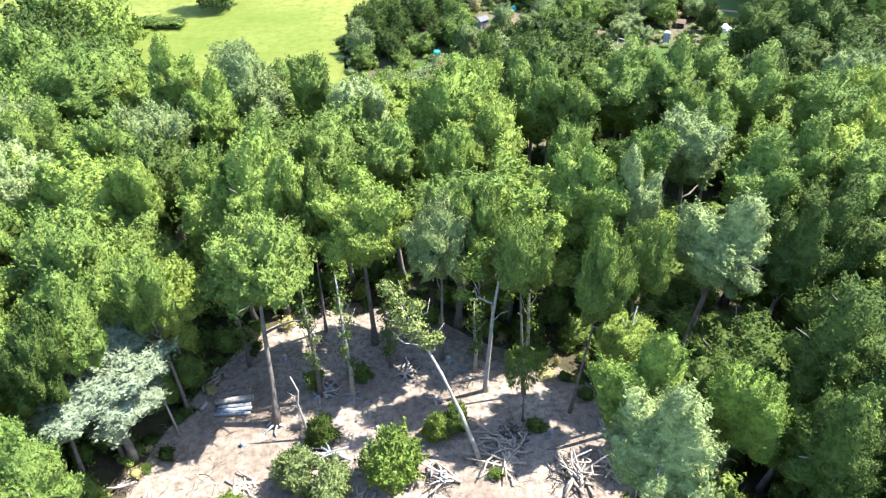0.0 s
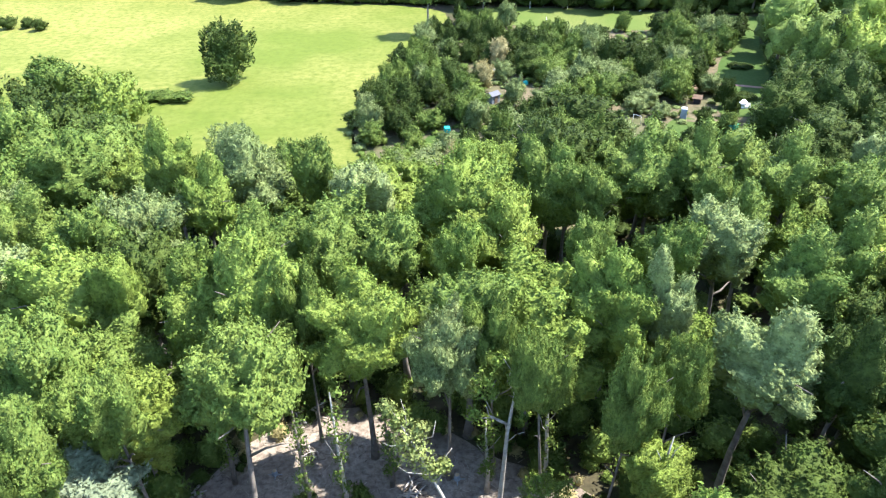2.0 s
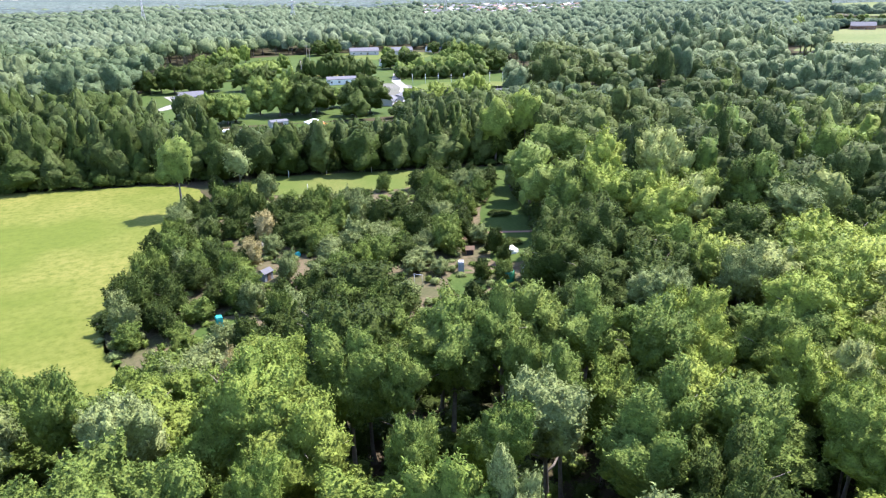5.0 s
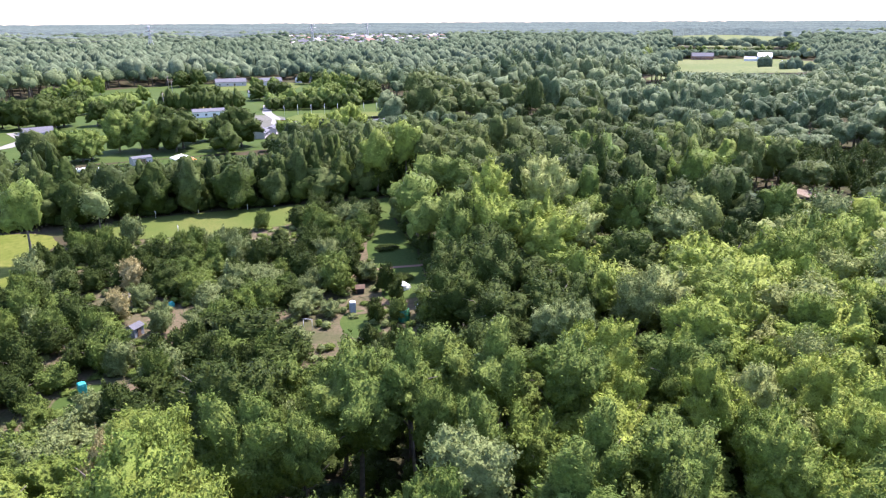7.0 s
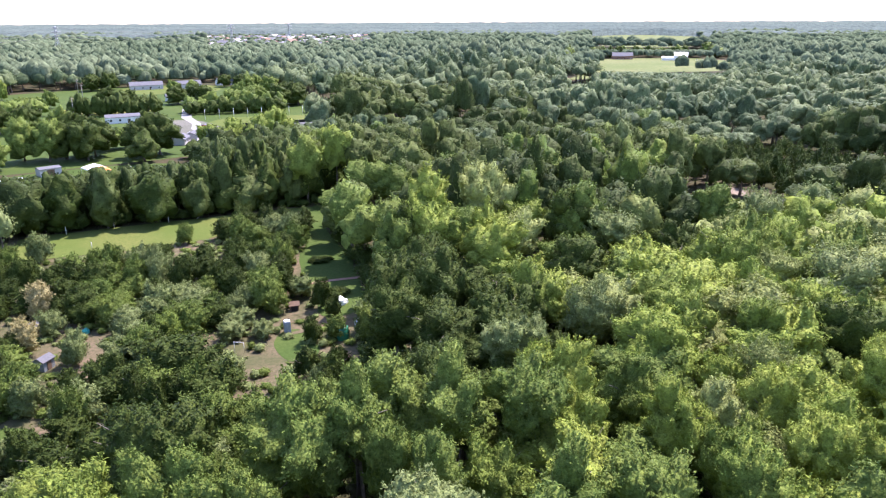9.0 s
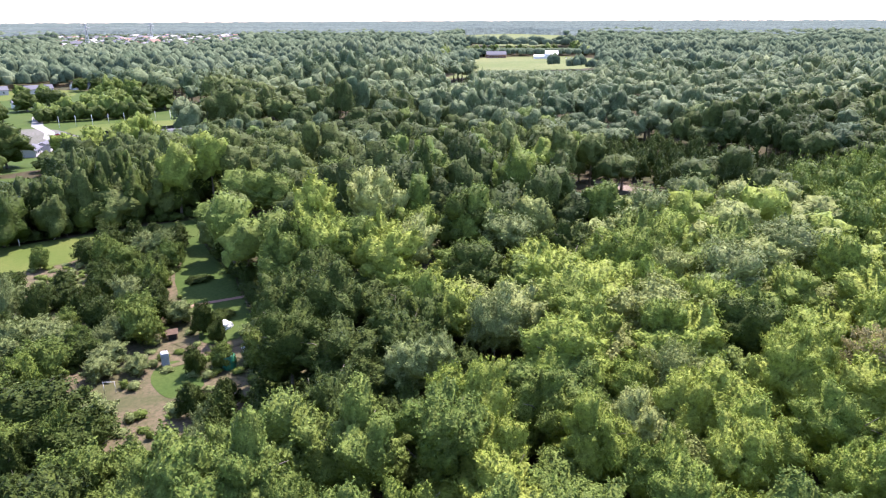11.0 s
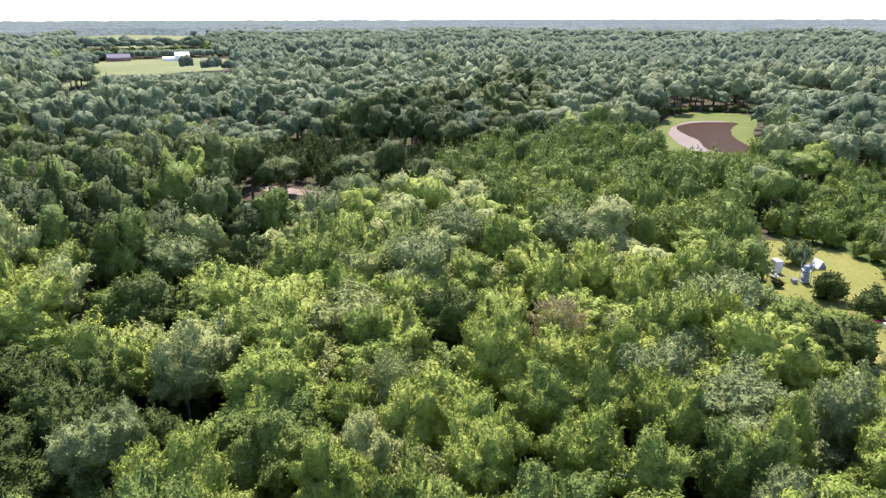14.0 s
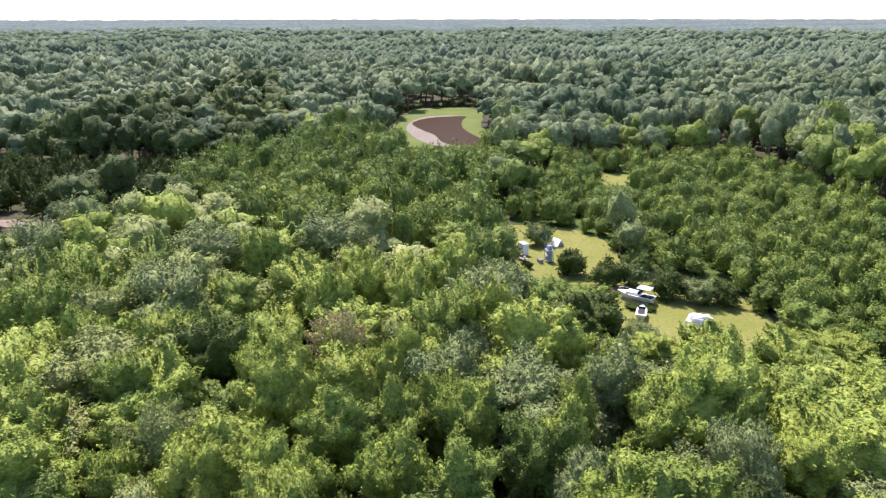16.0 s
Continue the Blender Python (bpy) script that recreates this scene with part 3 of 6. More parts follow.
stand("poplar",
      (-6.7, 49.5, 4.6, 20.5),
      (14.4, 54.5, 4.9, 20.5),
      (-34.4, 54.2, 6.4, 20.5),
      (-26, 69.7, 3.2, 20.5),
      (-32.5, 78.3, 3.6, 20.5),
      (1, 58.5, 2.5, 20.5),
      (6.7, 67.8, 5, 20.5),
      (4.5, 75.6, 4.4, 20.5),
      (-27.9, 54.7, 2.5, 20.5),
      (15.2, 28.2, 3.1, 20.5),
      (19.7, 27.4, 2.7, 20.5),
      (94.8, 129.4, 5.1, 17.5),
      (71.7, 98.6, 4.5, 17.5),
      (83.2, 88.5, 6.1, 17.5),
      (85.1, 71.8, 3.6, 17.5),
      (109.5, 93.8, 5.2, 17.5),
      (115.6, 87.2, 4.3, 17.5),
      (130.3, 63.7, 4.5, 17.5),
      (75.4, 46.6, 4.5, 17.5),
      (75.8, 41.9, 2.7, 17.5))
stand("poplar",
      (55.7, 55.4, 3.7, 17.5),
      (75.6, 23.3, 2.5, 17.5),
      (72.8, 8, 3.8, 17.5),
      (146.8, 27.4, 5.3, 13),
      (65, 36.2, 3.6, 17.5),
      (51.6, 52, 3.3, 19))
stand("silver",
      (0.4, 47.1, 3.3, 20.5),
      (19.2, 50.9, 2.5, 20.5),
      (-30.7, 65.7, 4.9, 20.5),
      (-23.3, 79.2, 5.1, 20.5),
      (-8.8, 73.5, 3.9, 20.5),
      (14.2, 22.9, 3.4, 20.5),
      (104.7, 114.1, 6.4, 17.5),
      (71, 87.9, 3.8, 17.5),
      (54.1, 86.9, 3.6, 17.5),
      (57.6, 84.2, 2.5, 17.5),
      (138.9, 102.8, 5.8, 17.5),
      (113.1, 72.8, 6.4, 17.5),
      (135.5, 74, 6.4, 17.5),
      (139.8, 52.1, 6.4, 17.5),
      (62.2, 26.7, 2.6, 17.5),
      (64.6, 10.9, 3.7, 17.5),
      (22.9, 44.1, 4, 20.5),
      (27.4, 62.4, 4.3, 20.5))
stand("oak",
      (8.1, 42.5, 2.5, 20.5),
      (12.3, 40.3, 2.5, 20.5),
      (16.5, 42.4, 2.7, 20.5),
      (31.2, 55.1, 4.1, 20.5),
      (-32.2, 43.8, 5.1, 20.5),
      (-23.6, 40.8, 2.5, 20.5),
      (-43.9, 66.7, 4.5, 20.5),
      (-35.7, 63.6, 3.5, 20.5),
      (-46.5, 80.5, 6.4, 20.5),
      (-15.7, 76.8, 3, 20.5),
      (-18.1, 58.8, 3.7, 20.5),
      (-11.9, 51.4, 2.5, 20.5),
      (-9.7, 59.2, 3.3, 20.5),
      (-4.2, 60, 3.9, 20.5),
      (12.2, 78, 4.9, 20.5),
      (13.4, 59.5, 2.5, 20.5),
      (23.7, 79.6, 5.9, 20.5),
      (29.8, 77.5, 3.9, 20.5),
      (20.4, 60.5, 2.8, 20.5),
      (37.8, 74.8, 4.3, 20.5))
stand("oak",
      (43.7, 71.6, 4.3, 20.5),
      (50.6, 75, 4.6, 20.5),
      (37, 58.9, 3.7, 20.5),
      (41, 55.3, 4.3, 20.5),
      (4.3, 47.5, 2.5, 20.5),
      (-23.3, 55.7, 2.7, 20.5),
      (-23.8, 21.5, 2.7, 20.5),
      (-27.6, 35.5, 2.7, 20.5),
      (93.8, 178.6, 6.4, 17.5),
      (115.3, 179.5, 6.4, 17.5),
      (125.7, 165.8, 6.4, 17.5),
      (134.3, 154.4, 6.4, 17.5),
      (76.8, 144.8, 6.4, 17.5),
      (80.5, 128.6, 5.7, 17.5),
      (70.2, 76.8, 6.4, 17.5),
      (89.3, 54.4, 4.9, 17.5),
      (109.2, 50.5, 4.6, 17.5),
      (135.6, 112.1, 5.3, 17.5),
      (67.5, 59.8, 4.3, 17.5),
      (58.5, 63.8, 4, 17.5))
stand("oak",
      (66.7, 52, 4.1, 17.5),
      (49.5, 69, 3.8, 17.5),
      (89.3, 41.9, 3.8, 17.5),
      (68.1, 43, 4.1, 17.5),
      (112.6, 44.8, 4.3, 17.5),
      (92.1, 20.9, 4.1, 14),
      (101.7, 28.9, 4, 17.5),
      (107.9, 22.2, 4, 13),
      (75.8, 34, 4.1, 17.5),
      (92.2, 12.4, 3.2, 13),
      (102.7, -3.7, 5, 9),
      (74.5, 15, 4.9, 17.5),
      (69.8, 25.3, 2.9, 17.5),
      (91.2, -8.6, 4.6, 13),
      (64.8, 5, 3.3, 17.5),
      (111.2, 38.6, 4.4, 17.5),
      (121.8, 23.3, 4, 12),
      (83, 54.3, 3.9, 17.5),
      (31.6, 67.1, 3.1, 19),
      (17, 73.7, 2.8, 19))
stand("oak",
      (28.3, 72.9, 2.5, 19),
      (61.9, 51.4, 3.4, 19))
stand("dark",
      (28.5, 42.2, 2.7, 20.5),
      (35.4, 49.8, 4.6, 20.5),
      (27.1, 31.7, 3.5, 20.5),
      (24.2, 23.3, 2.9, 20.5),
      (-29.2, 32.1, 2.5, 20.5),
      (62.1, 112.4, 5.9, 17.5),
      (50.6, 105.1, 5.2, 17.5),
      (55.5, 116.5, 4.6, 17.5),
      (94.1, 64.6, 4.9, 17.5),
      (111.7, 10.9, 5.3, 11))
stand("brown",
      (-0.2, 76.5, 2.5, 20.5),
      (94.1, 49.3, 3.6, 17.5))

# ---- the woods between them ----
def scatter(seed, box, gap, ok, r_range, h_range, taken=()):
    """Jittered grid of trees in a box where ok(x, y) holds: x, y, r, h."""
    rng = np.random.default_rng(seed)
    xs, ys = np.meshgrid(np.arange(box[0], box[2], gap), np.arange(box[1], box[3], gap * 0.87))
    xs = xs + (np.arange(xs.shape[0]) % 2)[:, None] * gap / 2
    xs = xs + rng.uniform(-0.43, 0.43, xs.shape) * gap
    ys = ys + rng.uniform(-0.43, 0.43, ys.shape) * gap
    x, y = xs.ravel(), ys.ravel()
    r, h = rng.uniform(*r_range, x.shape), rng.uniform(*h_range, x.shape)
    m = ok(x, y)
    if len(taken):
        tk = np.array([q[:3] for q in taken])
        for k in range(len(x)):
            if m[k]:
                dd = np.hypot(tk[:, 0] - x[k], tk[:, 1] - y[k])
                m[k] = (dd > 0.44 * (tk[:, 2] + r[k])).all()
    return np.stack([x, y, r, h], 1)[m]


def bearing(x, y):
    return np.degrees(np.arctan2(np.asarray(x) - HERE[0], np.asarray(y) - HERE[1]))


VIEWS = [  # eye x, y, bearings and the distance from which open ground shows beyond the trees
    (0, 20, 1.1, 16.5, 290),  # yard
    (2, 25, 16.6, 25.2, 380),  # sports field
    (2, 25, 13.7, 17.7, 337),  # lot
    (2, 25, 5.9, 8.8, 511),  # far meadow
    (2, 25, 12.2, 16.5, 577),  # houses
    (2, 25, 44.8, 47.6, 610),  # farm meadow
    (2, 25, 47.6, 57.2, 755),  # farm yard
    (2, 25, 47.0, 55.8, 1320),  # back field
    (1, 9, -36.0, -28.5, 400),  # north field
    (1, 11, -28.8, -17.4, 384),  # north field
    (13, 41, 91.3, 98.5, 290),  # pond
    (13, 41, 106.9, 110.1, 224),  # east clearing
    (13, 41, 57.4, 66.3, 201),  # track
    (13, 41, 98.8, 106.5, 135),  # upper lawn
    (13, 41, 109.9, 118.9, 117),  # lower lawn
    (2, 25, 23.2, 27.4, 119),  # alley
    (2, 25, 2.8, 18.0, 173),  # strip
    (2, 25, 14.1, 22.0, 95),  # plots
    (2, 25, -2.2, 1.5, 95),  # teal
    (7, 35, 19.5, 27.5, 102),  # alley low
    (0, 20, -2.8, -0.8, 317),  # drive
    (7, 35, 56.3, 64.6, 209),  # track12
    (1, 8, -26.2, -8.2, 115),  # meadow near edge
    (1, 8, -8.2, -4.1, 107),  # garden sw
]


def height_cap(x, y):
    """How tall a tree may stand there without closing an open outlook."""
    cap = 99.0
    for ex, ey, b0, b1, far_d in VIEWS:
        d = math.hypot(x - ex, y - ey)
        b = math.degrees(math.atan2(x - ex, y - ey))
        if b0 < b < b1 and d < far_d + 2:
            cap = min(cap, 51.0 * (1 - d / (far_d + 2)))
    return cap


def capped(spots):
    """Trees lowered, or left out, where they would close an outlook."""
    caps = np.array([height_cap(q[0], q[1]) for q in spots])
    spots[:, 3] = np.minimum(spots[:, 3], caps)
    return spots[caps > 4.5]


def wooded(x, y):
    m = np.ones(np.shape(x), bool)
    for p in OPEN:
        m &= ~inside(p, x, y)
    return m


def seen(x, y):
    left = np.degrees(np.arctan2(np.asarray(x) - 0.5, np.asarray(y) + 22))
    return (left > -38) & (bearing(x, y) < 135)


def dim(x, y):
    """Where the far woods lie in shade, painted by the darker leaf colour."""
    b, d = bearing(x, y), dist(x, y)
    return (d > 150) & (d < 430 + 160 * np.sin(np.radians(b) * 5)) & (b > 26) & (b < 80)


PLACED += [(-15.5, 43.5, 5.5), (-26.6, 34.6, 5), (15.6, 38.6, 2.4), (7.8, 39.3, 2)]
fill = scatter(3, (-230, -240, 340, 360), 7.4, lambda x, y: wooded(x, y) & (dist(x, y) < 135) & (seen(x, y) | (dist(x, y) < 45)), (3.8, 6.8), (13.0, 20.0), PLACED)
fill = np.concatenate([fill, scatter(4, (-240, -250, 345, 360), 8.8, lambda x, y: wooded(x, y) & (dist(x, y) >= 133) & (dist(x, y) < 330) & seen(x, y), (3.9, 6.8), (10.5, 21.0), PLACED)])
rng = np.random.default_rng(8)
groups, hedgerow = {}, []
for x, y, r, h in fill:
    u, d = rng.uniform(), dist(x, y)
    west = x < 40 and y < 95
    if x > 40:
        h *= 0.88
    if 72 < x < 152 and 118 < y < 215:
        h *= 1.25
    if inside(LAWN_FRONT, x, y):
        r, h = r * 0.8, h * 0.55
    if y > 215 and x < 110:
        h *= 0.82
    if x > 250 and y < 20:
        h *= 1.3
    h *= 1 + 0.34 * noise.noise((x * 0.025, y * 0.025, 2)) + (0.45 * noise.noise((x * 0.011, y * 0.011, 4)) if d > 150 else 0)
    k = "oak" if u < (0.42 if west else 0.42) else "poplar" if u < (0.86 if west else 0.76) else "silver" if u < (0.93 if west else 0.95) else "dark"
    if 45 < x < 150 and 100 < y < 200:
        k = "oak" if u < 0.5 else "poplar" if u < 0.72 else "dark"
    if x > 17 and y < 45 and x < 60:
        k = "oak" if u < 0.3 else "dark"
    if y > 215 and x < 110:
        k = "oak" if u < 0.5 else "dark"
    # patch in deep shade, painted by planting mostly dark leaves
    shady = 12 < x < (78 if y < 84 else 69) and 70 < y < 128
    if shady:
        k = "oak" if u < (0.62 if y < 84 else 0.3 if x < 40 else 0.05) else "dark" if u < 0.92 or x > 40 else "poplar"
    if inside(YARD, x, y):
        if rng.uniform() < 0.72:
            continue
        h, r = h * 0.6, r * 0.75
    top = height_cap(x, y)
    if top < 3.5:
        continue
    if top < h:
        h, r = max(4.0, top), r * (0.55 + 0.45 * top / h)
    if k == "dark" and x > 55 and y < 100 and not shady:
        k = "poplar"
    near = path_dist(x, y) < 68 and seen(x, y)
    mid = path_dist(x, y) < 122 and seen(x, y) or d < 50
    if near or mid:
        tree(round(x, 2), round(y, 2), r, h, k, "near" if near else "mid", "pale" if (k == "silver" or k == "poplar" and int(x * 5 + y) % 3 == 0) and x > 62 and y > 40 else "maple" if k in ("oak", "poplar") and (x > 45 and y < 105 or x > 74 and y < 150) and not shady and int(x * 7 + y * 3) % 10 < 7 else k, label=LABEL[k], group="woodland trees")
    elif y > 215 and x < 110:
        hedgerow.append((x, y, r, h))
    else:
        # sunlit part of the east wood: its brightness put into lighter leaf colours
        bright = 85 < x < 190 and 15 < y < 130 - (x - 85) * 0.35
        u2 = rng.uniform()
        # shade and hazy put far-off shade and haze into the leaf colour
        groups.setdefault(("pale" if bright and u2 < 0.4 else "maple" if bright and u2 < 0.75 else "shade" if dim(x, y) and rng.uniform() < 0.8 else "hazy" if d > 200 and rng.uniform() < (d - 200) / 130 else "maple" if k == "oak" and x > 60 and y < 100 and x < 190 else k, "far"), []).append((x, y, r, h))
under = scatter(23, (-110, 0, 140, 140), 4.6, lambda x, y: wooded(x, y) & (dist(x, y) < 120) & seen(x, y), (1.2, 2.6), (1.5, 5.0))
woodland("undergrowth", "green saplings and brush under the tall trees", under[::2], "bush", "far", "oak", "shrubs")
woodland("undergrowth", "dark leafy brush under the tall trees", under[1::2], "bush", "far", "dark", "shrubs")
for (k, det), spots in groups.items():
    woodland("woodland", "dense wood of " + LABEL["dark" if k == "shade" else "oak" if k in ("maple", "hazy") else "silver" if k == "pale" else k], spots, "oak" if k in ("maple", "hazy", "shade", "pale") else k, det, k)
far = scatter(5, (-480, -540, 700, 720), 12.2, lambda x, y: wooded(x, y) & (dist(x, y) >= 330) & (dist(x, y) < 650) & seen(x, y), (4.8, 7.8), (11, 21))
far[:, 3] *= 1 + 0.62 * np.array([noise.noise((q[0] * 0.009, q[1] * 0.009, 7)) for q in far])
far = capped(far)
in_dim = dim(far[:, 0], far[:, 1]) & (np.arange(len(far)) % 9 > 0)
close = dist(far[:, 0], far[:, 1]) < 490
for i, k in enumerate(("oak", "dark", "silver")):
    for det, zone in (("vfar", close), ("dist", ~close)):
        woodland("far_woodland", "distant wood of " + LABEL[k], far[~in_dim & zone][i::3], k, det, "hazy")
        woodland("far_woodland", "distant wood with shade put into its green", far[in_dim & zone][i::3], k, det, "shade")
for seed, gap, d0, d1, rr, heads in ((6, 13.5, 640, 1250, (5.5, 9), 3), (16, 20.0, 1240, 2250, (9, 13), 1)):
    far = scatter(seed, (-1700, -1800, 2300, 2350), gap, lambda x, y: wooded(x, y) & (dist(x, y) >= d0) & (dist(x, y) < d1) & seen(x, y), rr, (9, 20))
    far[:, 3] *= 1 + 0.7 * np.array([noise.noise((q[0] * 0.006, q[1] * 0.006, 7)) for q in far])
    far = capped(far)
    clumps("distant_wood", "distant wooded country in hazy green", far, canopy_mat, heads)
street = scatter(21, (420, 1130, 1160, 2420), 24.0, lambda x, y: inside(TOWN, x, y) & (np.sin(x * 0.05) * np.sin(y * 0.04) > -0.35), (6, 9), (7, 12))
clumps("town_trees", "trees between the roofs of a distant town", street, canopy_mat, 1)
small = scatter(7, (-22, 88, 82, 216), 5.3, lambda x, y: inside(GARDEN, x, y) & ~inside(ALLEY, x, y) & garden_ok(x, y), (1.9, 3.3), (3.8, 7.6))
for i, (x, y, r, h) in enumerate(small):
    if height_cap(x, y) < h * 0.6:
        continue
    k = "dark" if i % 7 < 4 else "oak" if i % 7 < 6 else "silver"
    if np.hypot(x - 36, y - 140) < 20 and i % 2:
        k, h = "silver", 3.5 + 0.2 * h
    tree(round(x, 2), round(y, 2), r, h, "cone" if k == "dark" and i % 5 < 3 else "bush", "mid", k, name="garden_tree", label=BUSH_LABEL[k], group="garden trees")
for x, y, r, h, k in ((46.0, 142.5, 3.4, 8.0, "oak"), (54.5, 139.0, 1.6, 6.0, "dark"), (47.0, 127.0, 1.7, 4.4, "dark"), (51.0, 125.6, 1.9, 4.0, "oak"), (39.0, 139.0, 2.6, 4.0, "silver"), (36.0, 135.5, 2.4, 3.6, "silver"), (41.0, 133.5, 2.0, 3.0, "silver"),
                      (54.5, 134.0, 1.5, 4.2, "dark"), (24.5, 126.5, 5.2, 7.0, "dark"), (16.5, 124.0, 3.6, 6.0, "dark"), (31.0, 141.0, 3.2, 6.5, "oak"), (23.0, 148.0, 2.8, 5.0, "silver"), (7.0, 150.0, 2.4, 6.0, "brown")):
    tree(x, y, r, h, "bush", "mid", k, name="garden_tree", label=BUSH_LABEL[k] if k != "brown" else "small russet-leaved tree in the garden plots", group="garden trees")
low = scatter(9, (-22, 88, 82, 216), 3.1, lambda x, y: inside(GARDEN, x, y) & ~inside(ALLEY, x, y) & (garden_ok(x, y) | (np.sin(x * 1.9) * np.sin(y * 1.7) > 0.12)), (0.5, 1.3), (0.4, 1.5))
woodland("garden_shrubs", "low grey-green shrubs and weeds between garden plots", low[::2], "bush", "far", "silver", "shrubs")
woodland("garden_shrubs", "low green shrubs and weeds between garden plots", low[1::2], "bush", "far", "oak", "shrubs")
for nm, poly, seed, gap, rr, hh, k, kd in (("plantation", PLANTATION, 11, 6.6, (1.7, 3.4), (3.5, 8.5), "oak", "bush"),
                                           ("plantation", PLANTATION, 14, 7.4, (1.7, 3.6), (3.5, 9.0), "poplar", "bush"),
                                           ("young_conifers", YOUNG, 12, 5.5, (2.2, 3.2), (6, 10), "dark", "cone"),
                                           ("brushwood", BRUSH, 13, 8.0, (2.6, 5.6), (5, 14), "oak", "bush"),
                                           ("brushwood", BRUSH, 19, 8.0, (2.2, 5.0), (4, 12), "poplar", "bush")):
    xs = [p[0] for p in poly]
    ys = [p[1] for p in poly]
    sp = scatter(seed, (min(xs), min(ys), max(xs), max(ys)), gap, lambda x, y: inside(poly, x, y) & ~inside(LAWN, x, y) & ~inside(CLEAR_EAST, x, y) & ~inside(TRACK, x, y), rr, hh)
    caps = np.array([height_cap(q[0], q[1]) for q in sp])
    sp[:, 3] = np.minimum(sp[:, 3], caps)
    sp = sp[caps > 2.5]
    woodland(nm, {"plantation": "dense plantation of young round green trees", "young_conifers": "stand of young dark conifers", "brushwood": "scrubby green brushwood and small trees"}[nm], sp, kd, "far", k)

BELT = [(-190, 270), (-103, 249), (8, 228), (40, 222), (92, 212), (98, 232), (10, 247), (-100, 270), (-190, 294)]
belt = scatter(15, (-190, 210, 100, 295), 5.4, lambda x, y: inside(BELT, x, y), (2.6, 4.6), (12, 19))
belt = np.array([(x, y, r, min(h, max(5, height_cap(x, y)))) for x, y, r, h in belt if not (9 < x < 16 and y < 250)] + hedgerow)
# cloud shade over the belt is painted by these two darker leaf colours
woodland("tree_belt", "dark hedgerow trees leafy to the ground", belt[::2], "belt", "far", "dark")
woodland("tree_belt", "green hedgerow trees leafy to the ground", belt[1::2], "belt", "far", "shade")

# trees between the houses: x, y, spread, how many, radius, height, colour
rng = np.random.default_rng(63)
for x, y, spread, n, r, h, k in ((2, 428, 11, 5, 7.5, 18, "dark"), (33, 424, 7, 3, 6.5, 15, "dark"), (33, 336, 7, 3, 7.0, 18, "oak"), (46, 330, 7, 3, 7.5, 18, "dark"), (70, 321, 4, 2, 7.0, 16, "dark"),
                                 (25, 614, 2, 1, 5.0, 15, "poplar"), (33, 606, 2, 1, 4.5, 15, "poplar"), (42, 597, 2, 1, 5.0, 14, "poplar"), (10, 324, 6, 3, 6.0, 14, "oak"), (-24, 440, 8, 3, 6.0, 13, "dark"),
                                 (98, 314, 6, 3, 6.0, 14, "poplar"), (113, 302, 5, 2, 7.0, 16, "poplar"), (62, 345, 4, 2, 5.0, 11, "oak"), (140, 500, 9, 4, 6.0, 12, "dark"), (168, 478, 9, 4, 6.0, 12, "oak"),
                                 (188, 452, 8, 4, 7.0, 15, "dark"), (196, 520, 10, 4, 7.0, 15, "oak"), (100, 520, 8, 3, 5.5, 11, "dark"), (56, 520, 9, 3, 5.5, 11, "oak"), (12, 512, 12, 4, 6.0, 12, "dark"),
                                 (20, 560, 12, 4, 6.0, 12, "oak"), (158, 572, 9, 3, 5.5, 10, "oak"), (205, 600, 8, 3, 6.0, 12, "dark"), (110, 632, 9, 4, 6.5, 13, "dark"), (178, 340, 8, 3, 6.0, 13, "dark")):
    for i in range(n):
        a = i * 6.28 / n + rng.uniform(0, 1)
        tree(x + spread * math.cos(a) * (n > 1), y + 0.7 * spread * math.sin(a) * (n > 1), r * rng.uniform(0.8, 1.15), h * rng.uniform(0.82, 1.08), "belt", "mid", k, "hamlet_tree", "broad green tree between houses and fields", "hamlet trees")
for x1, y1, x2, y2, n, r, h, k in ((66, 474, 104, 454, 11, 3.6, 12, "dark"), (70, 482, 108, 462, 9, 4.0, 12, "dark"), (121, 442, 168, 424, 11, 4.0, 10, "dark"), (124, 452, 172, 434, 9, 4.6, 12, "oak"), (-18, 470, 52, 486, 12, 5.0, 10, "oak")):
    for i in range(n):
        t = (i + rng.uniform(-0.3, 0.3)) / (n - 1)
        tree(x1 + (x2 - x1) * t, y1 + (y2 - y1) * t, r * rng.uniform(0.8, 1.2), h * rng.uniform(0.75, 1.1), "belt", "far", k, "hamlet_tree", "bushy tree in a row between fields", "hamlet trees")

